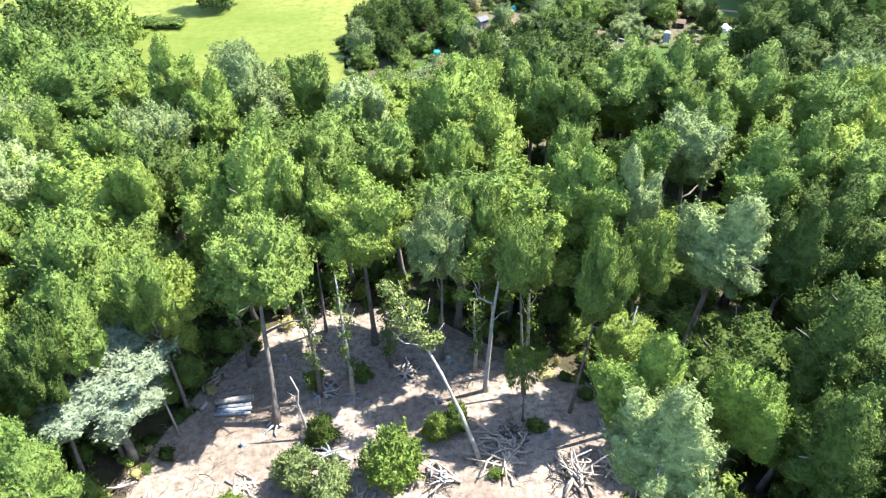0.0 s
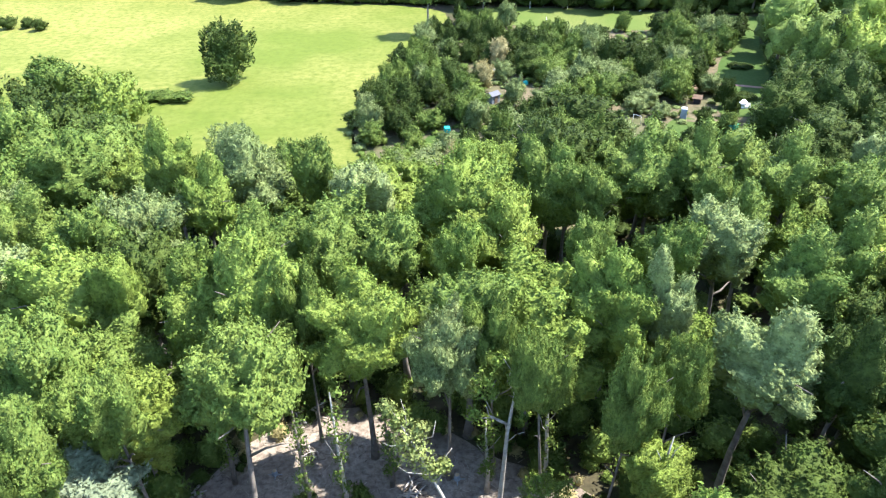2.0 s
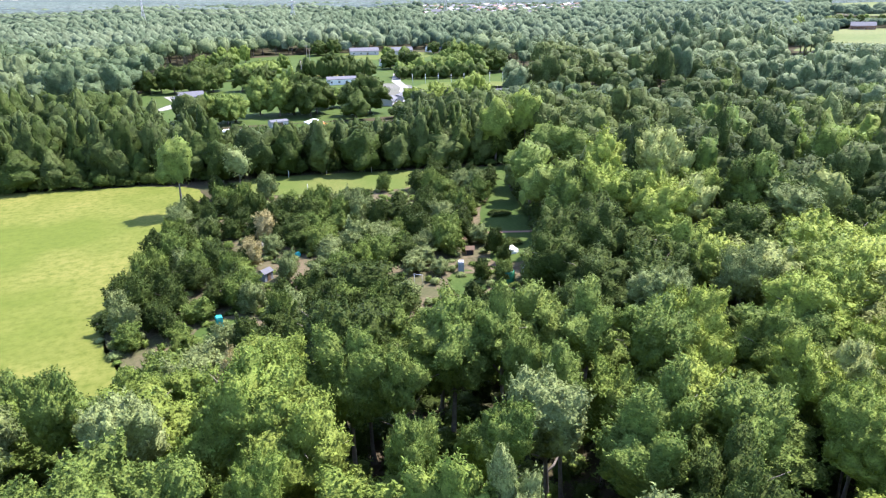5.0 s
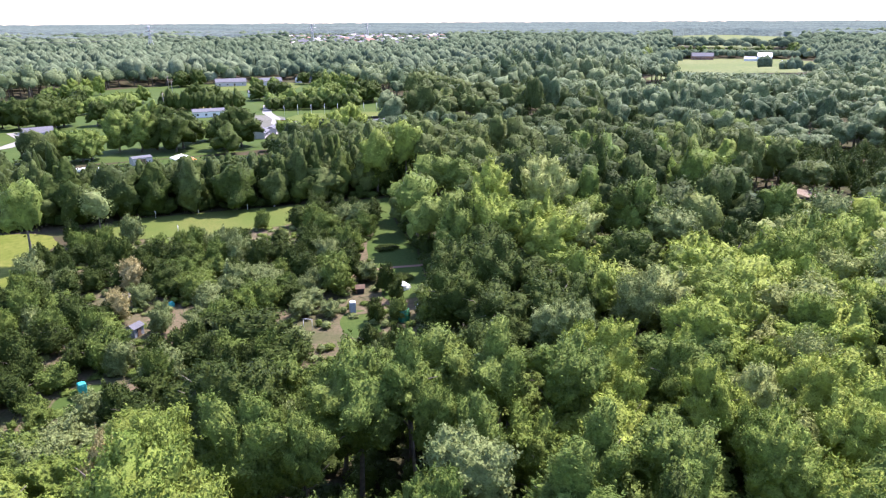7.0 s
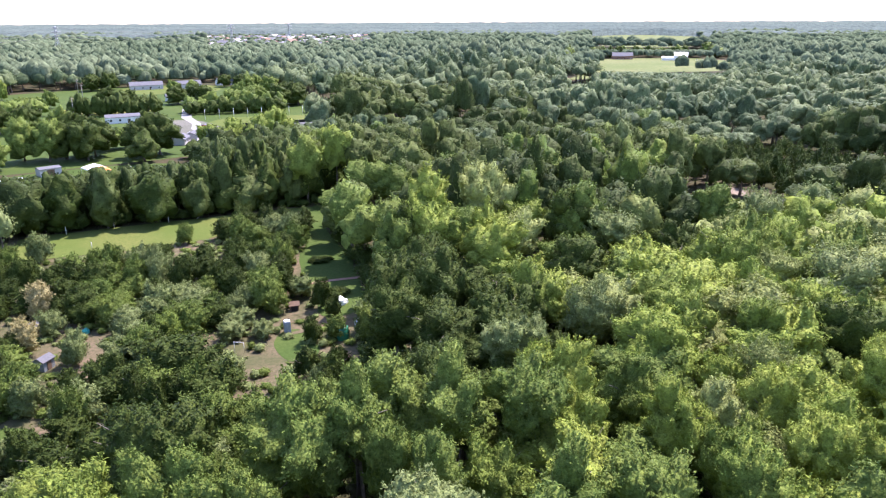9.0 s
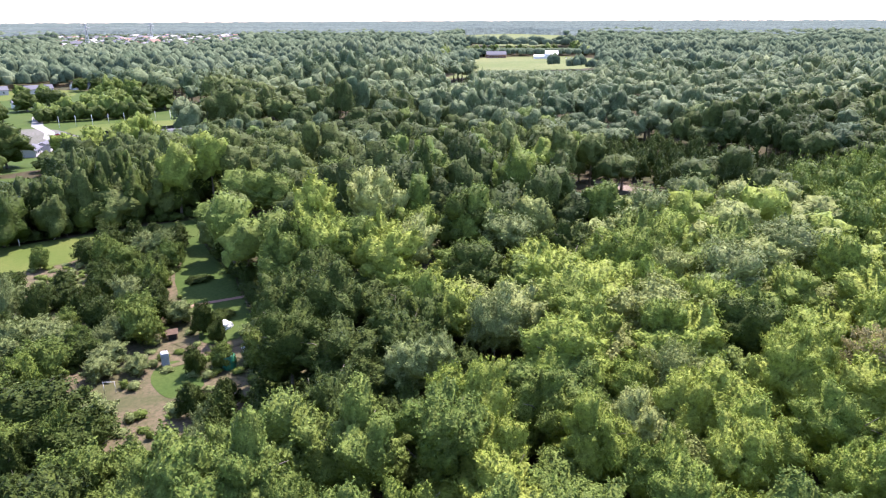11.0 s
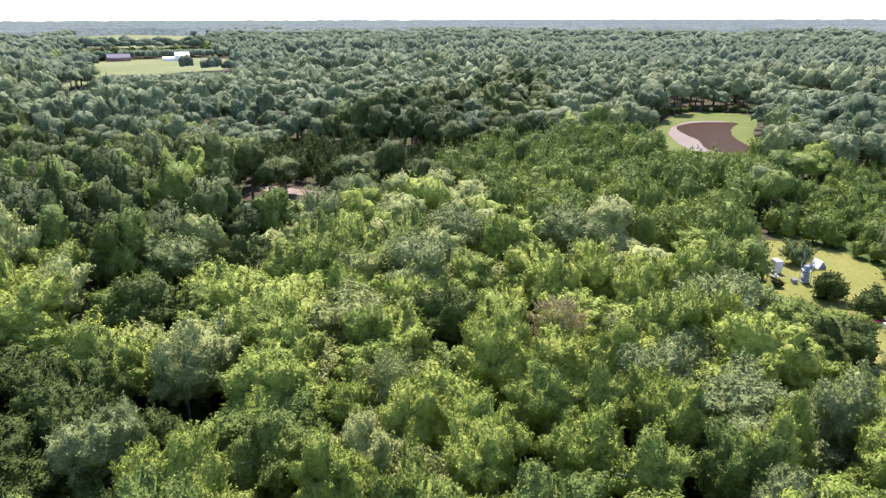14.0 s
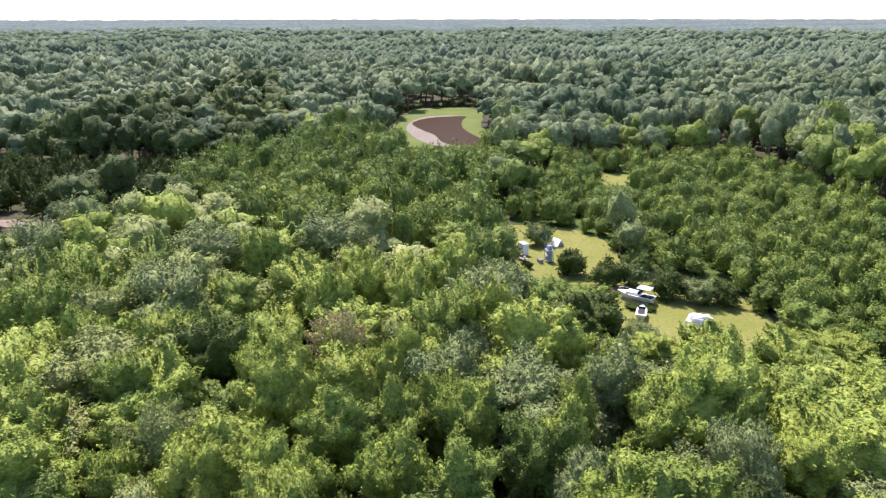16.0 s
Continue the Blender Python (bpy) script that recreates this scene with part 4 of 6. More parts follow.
# canopy of the far woods: one lumpy sheet to the horizon
def canopy(b0, b1, nb, radii, name, seed):
    az = np.radians(np.linspace(b0, b1, nb))
    R, A = np.meshgrid(np.array(radii), az, indexing="ij")
    X, Y = HERE[0] + R * np.sin(A), HERE[1] + R * np.cos(A)
    cell = np.full(R.shape, 45.0)
    best = np.full(X.shape, 9.0)
    tint = np.zeros(X.shape)
    gx, gy = np.floor(X / cell), np.floor(Y / cell)
    for i in (-1, 0, 1):
        for j in (-1, 0, 1):
            cx, cy = gx + i, gy + j
            h1 = np.modf(np.sin(cx * 127.1 + cy * 311.7 + seed) * 43758.5453)[0] % 1
            h2 = np.modf(np.sin(cx * 269.5 + cy * 183.3 + seed) * 43758.5453)[0] % 1
            d = np.hypot((cx + h1) * cell - X, (cy + h2) * cell - Y) / cell
            tint = np.where(d < best, (h1 * 7.31 + h2 * 3.17) % 1, tint)
            best = np.minimum(best, d)
    stand_h = np.sin(X * 0.013 + 2 * np.sin(Y * 0.008)) * np.sin(Y * 0.011 + 1.5 * np.sin(X * 0.007))
    Z = 16.5 - 9.5 * np.clip(best, 0, 1.0) ** 1.6 + 3.0 * tint + np.clip((4200 - R) / 2000, 0.1, 1) * 5.0 * stand_h
    tint = np.clip(0.35 + 0.45 * tint + 0.3 * np.sin(X * 0.009 + Y * 0.004), 0, 1)
    Z += np.clip((R - 2400) / 2300, 0, 1) ** 1.3 * 15
    for p in OPEN:
        Z = np.where(inside(p, X, Y), -2.0, Z)
    Z[0] = -1.0
    V = np.stack([X, Y, Z], 2).reshape(-1, 3)
    n1, n2 = X.shape
    i, k = np.meshgrid(np.arange(n1 - 1), np.arange(n2 - 1), indexing="ij")
    i, k = i.ravel(), k.ravel()
    F = np.stack([i * n2 + k, i * n2 + k + 1, (i + 1) * n2 + k + 1, (i + 1) * n2 + k], 1)
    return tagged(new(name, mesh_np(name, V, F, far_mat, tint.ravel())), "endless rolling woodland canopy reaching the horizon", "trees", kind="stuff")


radii = [1900]
while radii[-1] < 4680:
    radii.append(radii[-1] + np.clip(radii[-1] * 0.014, 7, 70))
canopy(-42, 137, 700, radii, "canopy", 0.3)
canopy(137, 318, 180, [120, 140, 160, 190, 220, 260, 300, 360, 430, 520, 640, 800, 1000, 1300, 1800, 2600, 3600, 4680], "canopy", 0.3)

# ---- things: helpers ----
white_paint = plain_material("white_paint", (0.70, 0.70, 0.68), 0.5, vary=0.12)
white_tarp = plain_material("white_tarp", (0.80, 0.81, 0.82), 0.6, vary=0.15, scale=1.5)
grey_roof = plain_material("grey_shingles", (0.12, 0.12, 0.135), 0.9, vary=0.3, scale=4)
# near-black for wheels and screens, also painted shade for the hut's inside
dark_void = plain_material("black_and_gap_shade", (0.02, 0.018, 0.016), 0.9)
teal = plain_material("teal_plastic", (0.02, 0.34, 0.31), 0.45)
green_plastic = plain_material("green_plastic", (0.02, 0.22, 0.12), 0.45)
pale_blue = plain_material("pale_blue_plastic", (0.27, 0.31, 0.37), 0.5)
wood_grey = plain_material("weathered_wood", (0.30, 0.27, 0.235), 0.9, vary=0.4, scale=3)
wood_blue = plain_material("blue_grey_bark", (0.25, 0.27, 0.28), 0.9, vary=0.4, scale=4)
wood_pale = plain_material("stripped_wood", (0.36, 0.295, 0.225), 0.85, vary=0.35, scale=3)
cut_wood = plain_material("cut_wood", (0.50, 0.38, 0.24), 0.8)
brown_wood = plain_material("brown_boards", (0.17, 0.105, 0.065), 0.85, vary=0.35)
twig_dark = plain_material("dark_twigs", (0.10, 0.075, 0.06), 0.9, vary=0.4)
glass_dark = plain_material("dark_glass", (0.03, 0.035, 0.04), 0.1)
asphalt = plain_material("pale_gravel_road", (0.25, 0.24, 0.22), 0.95, vary=0.2, scale=0.5)
orange = plain_material("orange_canvas", (0.75, 0.27, 0.05), 0.7)
red_paint = plain_material("red_paint", (0.42, 0.03, 0.07), 0.4)
steel = plain_material("galvanised_steel", (0.42, 0.43, 0.44), 0.45, 0.6)
wire_mat = plain_material("dark_wire", (0.12, 0.12, 0.12), 0.6)
mud = ground_material("pale_mud", (0.195, 0.172, 0.138), (0.17, 0.145, 0.115), (0.13, 0.11, 0.08), 0.06, 0.9)
siding = plain_material("grey_siding", (0.46, 0.44, 0.43), 0.8, vary=0.12)
brick_red = plain_material("brick_brown", (0.27, 0.15, 0.11), 0.9, vary=0.2)
car_paint = {k: plain_material(k + "_car_paint", c, 0.3, vary=0.08) for k, c in
             (("white", (0.75, 0.75, 0.74)), ("silver", (0.42, 0.43, 0.45)), ("dark_blue", (0.03, 0.05, 0.11)), ("black", (0.025, 0.025, 0.028)), ("red", (0.35, 0.03, 0.03)))}


def thing(name, x, y, z=0.0, turn=0.0, label="", category="", group=""):
    e = new(name)
    e.location, e.rotation_euler = (x, y, z), (0, 0, radians(turn))
    return tagged(e, label, category, group)


def part(name, bm, material, parent, label=""):
    """Links a bmesh as one mesh object under a thing or a part."""
    me = bpy.data.meshes.new(name)
    bm.to_mesh(me)
    bm.free()
    me.materials.append(material)
    o = new(name, me)
    o.parent = parent
    return tagged(o, label)


def part_np(name, arrays, material, parent, label=""):
    o = new(name, mesh_np(name, *arrays, material))
    o.parent = parent
    return tagged(o, label)


def box_bm(cx, cy, z0, sx, sy, sz, bevel=0.03, taper=1.0, bm=None):
    """A bevelled box standing on z0; taper narrows its top."""
    own = bmesh.new()
    bmesh.ops.create_cube(own, size=1)
    for v in own.verts:
        k = taper if v.co.z > 0 else 1.0
        v.co = Vector((cx + v.co.x * sx * k, cy + v.co.y * sy * k, z0 + (v.co.z + 0.5) * sz))
    if bevel:
        bmesh.ops.bevel(own, geom=own.edges[:], offset=bevel, segments=1, affect="EDGES")
    if bm is None:
        return own
    me = bpy.data.meshes.new("tmp")
    own.to_mesh(me)
    own.free()
    bm.from_mesh(me)
    bpy.data.meshes.remove(me)
    return bm


def gable_bm(w, d, z0, rise, over=0.4, thick=0.18):
    """A gabled roof, ridge along x."""
    bm = bmesh.new()
    hw, hd = w / 2 + over, d / 2 + over
    drop = rise * over / (d / 2)
    top = [(-hw, -hd, z0 - drop), (hw, -hd, z0 - drop), (hw, 0, z0 + rise), (-hw, 0, z0 + rise), (-hw, hd, z0 - drop), (hw, hd, z0 - drop)]
    vt = [bm.verts.new((x, y, z + thick)) for x, y, z in top]
    vb = [bm.verts.new(p) for p in top]
    for a, b, c, d2 in ((0, 1, 2, 3), (3, 2, 5, 4)):
        bm.faces.new([vt[i] for i in (a, b, c, d2)])
        bm.faces.new([vb[i] for i in (d2, c, b, a)])
    for a, b in ((0, 1), (1, 2), (2, 5), (5, 4), (4, 3), (3, 0)):
        bm.faces.new([vt[a], vb[a], vb[b], vt[b]])
    bmesh.ops.recalc_face_normals(bm, faces=bm.faces[:])
    return bm


def gable_wall_bm(w, d, h, rise):
    """Walls with their gable triangles."""
    bm = bmesh.new()
    pts = [(-d / 2, 0), (d / 2, 0), (d / 2, h), (0, h + rise), (-d / 2, h)]
    a = [bm.verts.new((-w / 2, y, z)) for y, z in pts]
    b = [bm.verts.new((w / 2, y, z)) for y, z in pts]
    bm.faces.new(a[::-1])
    bm.faces.new(b)
    for i in range(5):
        j = (i + 1) % 5
        bm.faces.new([a[i], a[j], b[j], b[i]])
    bmesh.ops.recalc_face_normals(bm, faces=bm.faces[:])
    return bm


def house(x, y, w, d, h, rise, turn, label, wall_mat=None, roof_mat=None, windows=4, group=""):
    e = thing("house", x, y, 0, turn, label, "house", group)
    part("wall", gable_wall_bm(w, d, h, rise), wall_mat or siding, e)
    part("roof", gable_bm(w, d, h, rise), roof_mat or grey_roof, e)
    for k in range(windows):
        px = -w / 2 + w * (k + 0.5) / windows
        win = part("window", box_bm(px, -d / 2 - 0.03, 1.0, 1.3, 0.1, 1.2, 0), white_paint, e)
        part("pane", box_bm(px, -d / 2 - 0.07, 1.1, 1.1, 0.06, 1.0, 0), glass_dark, win)
    part("door", box_bm(w * 0.1, -d / 2 - 0.04, 0, 1.0, 0.1, 2.05, 0), brown_wood, e)
    return e


def car(x, y, turn, paint, label, group="parked cars"):
    e = thing("car", x, y, 0, turn, label, "car", group)
    bm = box_bm(0, 0, 0.28, 4.4, 1.75, 0.55, 0.12)
    body = part("body", bm, car_paint[paint], e)
    part("cabin", box_bm(-0.2, 0, 0.82, 2.5, 1.6, 0.58, 0.1, 0.8), glass_dark, e)
    part("roof", box_bm(-0.2, 0, 1.38, 1.9, 1.25, 0.06, 0.02), car_paint[paint], e)
    for sx in (-1.35, 1.35):
        for sy in (-0.8, 0.8):
            v, f = tube([(sx, sy - 0.1, 0.32), (sx, sy + 0.1, 0.32)], [0.32, 0.32], 10)
            part_np("wheel", (v, f), dark_void, e)
    return e


def stick(rng, p, q, r0, r1, sides=5, bend=0.12):
    """A crooked stick from p to q."""
    p, q = np.array(p, float), np.array(q, float)
    s = np.array([0, 0.33, 0.66, 1])[:, None]
    pts = p + (q - p) * s
    pts[1:3] += rng.uniform(-1, 1, (2, 3)) * bend * np.linalg.norm(q - p) * [1, 1, 0.4]
    return tube(pts, np.linspace(r0, r1, 4), sides)


def log(x, y, z, length, r, turn, material, label, group=""):
    """A sawn log lying on its side."""
    e = thing("log", x, y, z, turn, label, "log", group)
    rng = np.random.default_rng(int(abs(x * 31 + y * 57 + z * 11)))
    s = np.linspace(-length / 2, length / 2, 5)
    path = np.stack([s, rng.uniform(-0.04, 0.04, 5), rng.uniform(-0.02, 0.02, 5)], 1)
    part_np("bark", tube(path, r * rng.uniform(0.9, 1.08, 5), 9), material, e)
    for sx in (-1, 1):
        v, f = tube([(sx * (length / 2 + 0.004), 0, 0), (sx * (length / 2 + 0.02), 0, 0)], [r * 0.88, r * 0.86], 9)
        part_np("cut_end", (v, f), cut_wood, e)
    return e


def brush_pile(x, y, rad, logs, twigs, length, label, material=None, steep=0.35, group="brush piles"):
    """A heap of cut branches: each thick limb a part, thin twigs together."""
    material = material or wood_grey
    e = thing("brush_pile", x, y, 0, 0, label, "brush pile", group)
    rng = np.random.default_rng(int(abs(x * 13 + y * 29)))
    for k in range(logs):
        a, c = rng.uniform(0, 6.28), rng.normal(0, rad * 0.35, 2)
        ln = length * rng.uniform(0.6, 1.1)
        d = np.array([math.cos(a), math.sin(a), 0]) * ln / 2
        z0, z1 = 0.08 + rng.uniform(0, 0.5) * steep, 0.12 + ln * rng.uniform(0, 1) * steep
        part_np("branch", stick(rng, (c[0] - d[0], c[1] - d[1], z0), (c[0] + d[0], c[1] + d[1], z1), 0.15, 0.06, 6), wood_pale if k % 3 == 0 else material, e)
    parts = []
    for k in range(twigs):
        a, c = rng.uniform(0, 6.28), rng.normal(0, rad * 0.45, 2)
        ln = length * rng.uniform(0.25, 0.7)
        d = np.array([math.cos(a), math.sin(a), 0]) * ln / 2
        parts.append(stick(rng, (c[0] - d[0], c[1] - d[1], 0.05 + rng.uniform(0, 0.3)), (c[0] + d[0], c[1] + d[1], 0.1 + ln * rng.uniform(0, 0.9) * steep), 0.035, 0.012, 3))
    tagged(part_np("brushwood", join_np(parts), twig_dark if material is not wood_pale else wood_grey, e), kind="stuff")
    return e


def sprays(seed, centres, n, size):
    """Leaf tufts round a set of points (x, y, z, radius)."""
    rng = np.random.default_rng(seed)
    V, F, off = [], [], 0
    for cx, cy, cz, r in centres:
        q = rand_dirs(rng, n)
        v, f = leaf_tufts(rng, np.array([cx, cy, cz]) + q * r * rng.uniform(0.2, 1.05, (n, 1)), q, size)
        V.append(v), F.append(f + off)
        off += len(v)
    return np.concatenate(V), np.concatenate(F)


def shrub(x, y, r, h, look_of, label, detail="near", name="shrub", group=""):
    return tree(x, y, r, h, "shrub" if r < 3 and h < 5.2 else "bush", detail, look_of, name, label, group)


# ---- the felled clearing ----
for k, (dy, dz, ln, r, m) in enumerate(((0, 0.2, 3.4, 0.2, wood_blue), (0.48, 0.2, 3.2, 0.2, wood_blue), (0.95, 0.2, 3.0, 0.21, wood_blue),
                                        (1.45, 0.24, 3.1, 0.24, wood_blue), (1.3, 0.68, 3.5, 0.27, wood_grey))):
    log(-19.3 + 0.12 * (k % 2), 40.3 + dy, dz, ln, r, 4 + 2 * k, m, "blue-grey sawn log in a row on bare earth", "stacked logs")
log(-22.2, 41.2, 0.22, 0.9, 0.22, 60, wood_grey, "short sawn log lying on bare earth")


def bare_trunk(name, pts, radii, label, branches, material, leaves=None, leaf_kind="poplar", seed=1, category="tree", roots=0):
    """A standing or leaning stem with bare branches and what leaves it keeps."""
    x, y = pts[0][0], pts[0][1]
    e = thing(name, x, y, 0, 0, label, category)
    rng = np.random.default_rng(seed)
    loc = [(px - x, py - y, pz) for px, py, pz in pts]
    part_np("trunk", tube(loc, radii, 8), material, e)
    for a, b, r in branches:
        part_np("branch", stick(rng, (a[0] - x, a[1] - y, a[2]), (b[0] - x, b[1] - y, b[2]), r, r * 0.35), material, e)
    for k in range(roots):
        t = k * 6.28 / roots + rng.uniform(-0.3, 0.3)
        part_np("root", stick(rng, (0, 0, 0.35), (math.cos(t) * 1.0, math.sin(t) * 1.0, 0.02), 0.14, 0.05), wood_blue, e)
    if leaves:
        part_np("foliage", sprays(seed, [(c[0] - x, c[1] - y, c[2], c[3]) for c in leaves], int(leaves[0][4]), 0.17), leaf[leaf_kind], e)
    return e


# tall tree whose bare stem leans away, crown high up
big = tree(-15.0, 39.0, 5.7, 21.5, "high_oak", "near", "oak", label="tall broadleaf tree with a bare lower stem on cleared earth", turn=0.0)
big.rotation_euler = (radians(-14), radians(0.5), 0)
part_np("root", join_np([stick(np.random.default_rng(k), (0, 0, 0.5), (math.cos(k) * 1.2, math.sin(k) * 1.2, -0.2), 0.2, 0.06) for k in range(7)]), wood_blue, big)

bare_trunk("dead_tree", [(4.5, 43, -0.2), (4.5, 43, 1), (4.7, 43.1, 5), (4.9, 43.2, 10), (5.3, 43.4, 13.5), (5.6, 43.6, 17)], [0.34, 0.24, 0.2, 0.16, 0.11, 0.05],
           "dead pale-barked tree with broken bare branches", [((4.9, 43.2, 10), (3.2, 43.0, 13), 0.11), ((5.0, 43.2, 11), (2.8, 42.6, 12.2), 0.07), ((5.2, 43.3, 13), (6.4, 43.8, 16.5), 0.08),
            ((5.3, 43.4, 14), (4.4, 43.9, 17), 0.06), ((5.4, 43.4, 15), (6.6, 43.2, 17), 0.05), ((3.6, 43, 12.4), (2.6, 43.4, 14.4), 0.05), ((4.8, 43.1, 9), (6.2, 42.7, 10.6), 0.06)], bark_pale,
           [(2.6, 43.2, 14.6, 1.1, 170), (3.2, 42.8, 16, 1.0, 170), (2.2, 42.6, 12.6, 0.8, 170), (4.0, 43.4, 17.2, 1.0, 170), (6.0, 43.2, 11.5, 0.6, 170), (3.6, 43.0, 14.4, 0.7, 170)], "poplar", 4)
lean = [(3.7, 34.6, -0.2), (3.2, 35.1, 1.6), (2.0, 36.3, 4.6), (0.3, 37.9, 8.0), (-1.6, 39.6, 11.0), (-3.0, 40.8, 13.0), (-4.0, 41.7, 14.3)]
bare_trunk("leaning_tree", lean, [0.27, 0.2, 0.17, 0.14, 0.1, 0.06, 0.03], "pale half-fallen tree leaning over with a bleached leafy top",
           [((-0.6, 38.7, 9.4), (0.6, 40.4, 11.4), 0.06), ((-1.0, 39.0, 10), (-3.2, 38.6, 11.4), 0.06), ((-1.8, 39.8, 11.2), (-0.6, 41.2, 13.4), 0.05), ((-2.2, 40.2, 11.8), (-4.4, 39.6, 12.8), 0.05), ((-2.8, 40.6, 12.8), (-3.2, 42.2, 14.6), 0.04)],
           bark_pale, [(-0.9, 39.0, 10.6, 1.0, 330), (-1.9, 39.6, 11.6, 1.35, 330), (-3.0, 40.0, 12.2, 1.35, 330), (-3.4, 41.0, 13.6, 1.2, 330), (-1.8, 40.8, 12.8, 1.0, 330), (-4.3, 41.6, 14.2, 0.8, 330), (0.0, 39.4, 10.6, 0.7, 330)], "pale", 6)
bare_trunk("dead_pole", [(-11.8, 37.6, -0.1), (-11.9, 37.7, 2), (-12.3, 38.0, 4.2), (-12.1, 38.2, 5.6), (-12.6, 38.4, 7.2)], [0.17, 0.13, 0.11, 0.09, 0.05],
           "bare forked dead pole standing in the clearing", [((-12.2, 38.0, 3.8), (-13.0, 38.1, 5.6), 0.07)], bark_pale, None, seed=8)
bare_trunk("bare_stem", [(-23.4, 37.8, -0.1), (-23.8, 38.2, 2.4), (-24.4, 38.9, 5)], [0.13, 0.1, 0.06], "thin bare leaning stem", [((-24.0, 38.4, 3.4), (-24.9, 38.2, 5.6), 0.05)], bark_pale, None, seed=9)
for k, (x, y, h, lab) in enumerate(((-8.2, 42.2, 15, "slender tree with leafy shoots along its stem"), (-11.3, 42.4, 14, "slender ivy-clad tree beside a log heap"), (3.6, 45.6, 9, "thin broken stem at the wood's edge"),
                                    (8.6, 46.0, 14, "slender pale-stemmed tree at the wood's edge"), (-4.8, 46.2, 8, "thin young stem in the clearing"), (-19.0, 46.5, 12, "slender leaning tree at the wood's edge"))):
    pts = [(x, y, -0.2), (x + 0.1, y + 0.05, h * 0.25), (x - 0.1, y + 0.1, h * 0.55), (x - 0.25, y + 0.2, h)]
    lv = [(x + 0.3 * math.sin(j * 2.1 + k), y + 0.3 * math.cos(j * 1.7), h * (0.22 + 0.11 * j), 0.55 + 0.09 * j, 90) for j in range(8)]
    bare_trunk("slender_tree", pts, [0.26, 0.19, 0.15, 0.06], lab, [((x, y, h * 0.6), (x + 1.1, y + 0.3, h * 0.75), 0.05), ((x, y, h * 0.5), (x - 1.0, y, h * 0.68), 0.05)], bark_pale if k in (0, 2, 3) else bark, lv, "oak", 20 + k, roots=5 if k < 2 else 0)
tree(7.8, 39.3, 2.1, 9.5, "brown", "near", "poplar", "sapling", "bright green young tree alone on bare earth")
tree(-26.8, 35.2, 6.2, 14.0, "oak", "near", "bleached", label="bleached silvery tree at the edge of the clearing")
tree(15.6, 38.6, 2.4, 14.5, "poplar", "near", "poplar", label="bright yellow-green tree with a bare forked top")
bare_trunk("dead_tree", [(15.2, 37.6, -0.1), (15.3, 37.7, 12.6), (15.5, 37.6, 15.6)], [0.2, 0.1, 0.04], "slim dead tree with a bare white forked top", [((15.3, 37.7, 12.6), (14.5, 37.5, 14.4), 0.06), ((15.4, 37.7, 13.2), (16.2, 37.6, 14.8), 0.05)], bark_pale, None, seed=3)
for x, y, r, h, k, lab in ((-10.4, 36.9, 1.5, 3.2, "dark", "dark green shrub over leaning poles"), (-11.9, 33.0, 2.0, 4.2, "silver", "pale grey-green leafy shrub"), (-8.8, 31.6, 1.8, 3.6, "silver", "pale grey-green leafy shrub"),
                           (-4.0, 33.4, 2.6, 5.0, "poplar", "broad light green shrub on bare earth"), (-0.3, 37.4, 1.2, 3.0, "poplar", "small yellow-green shrub on bare earth"), (-17.0, 29.6, 1.6, 2.2, "poplar", "low light green shrub"),
                           (1.6, 38.4, 1.3, 3.4, "oak", "green shrub beneath the leaning tree"), (5.0, 33.3, 0.6, 0.9, "poplar", "tiny yellow-green shrub among cut branches"), (-12.0, 43.6, 0.9, 2.2, "oak", "green shrub by a log heap"),
                           (8.9, 38.4, 0.8, 1.3, "oak", "low green shrub on bare earth"), (-7.4, 44.4, 0.8, 2.4, "oak", "green shrub in the clearing"), (-13.2, 34.4, 0.9, 1.6, "silver", "low pale shrub on bare earth")):
    shrub(x, y, r, h, k, lab, "mid" if r < 1 else "near")
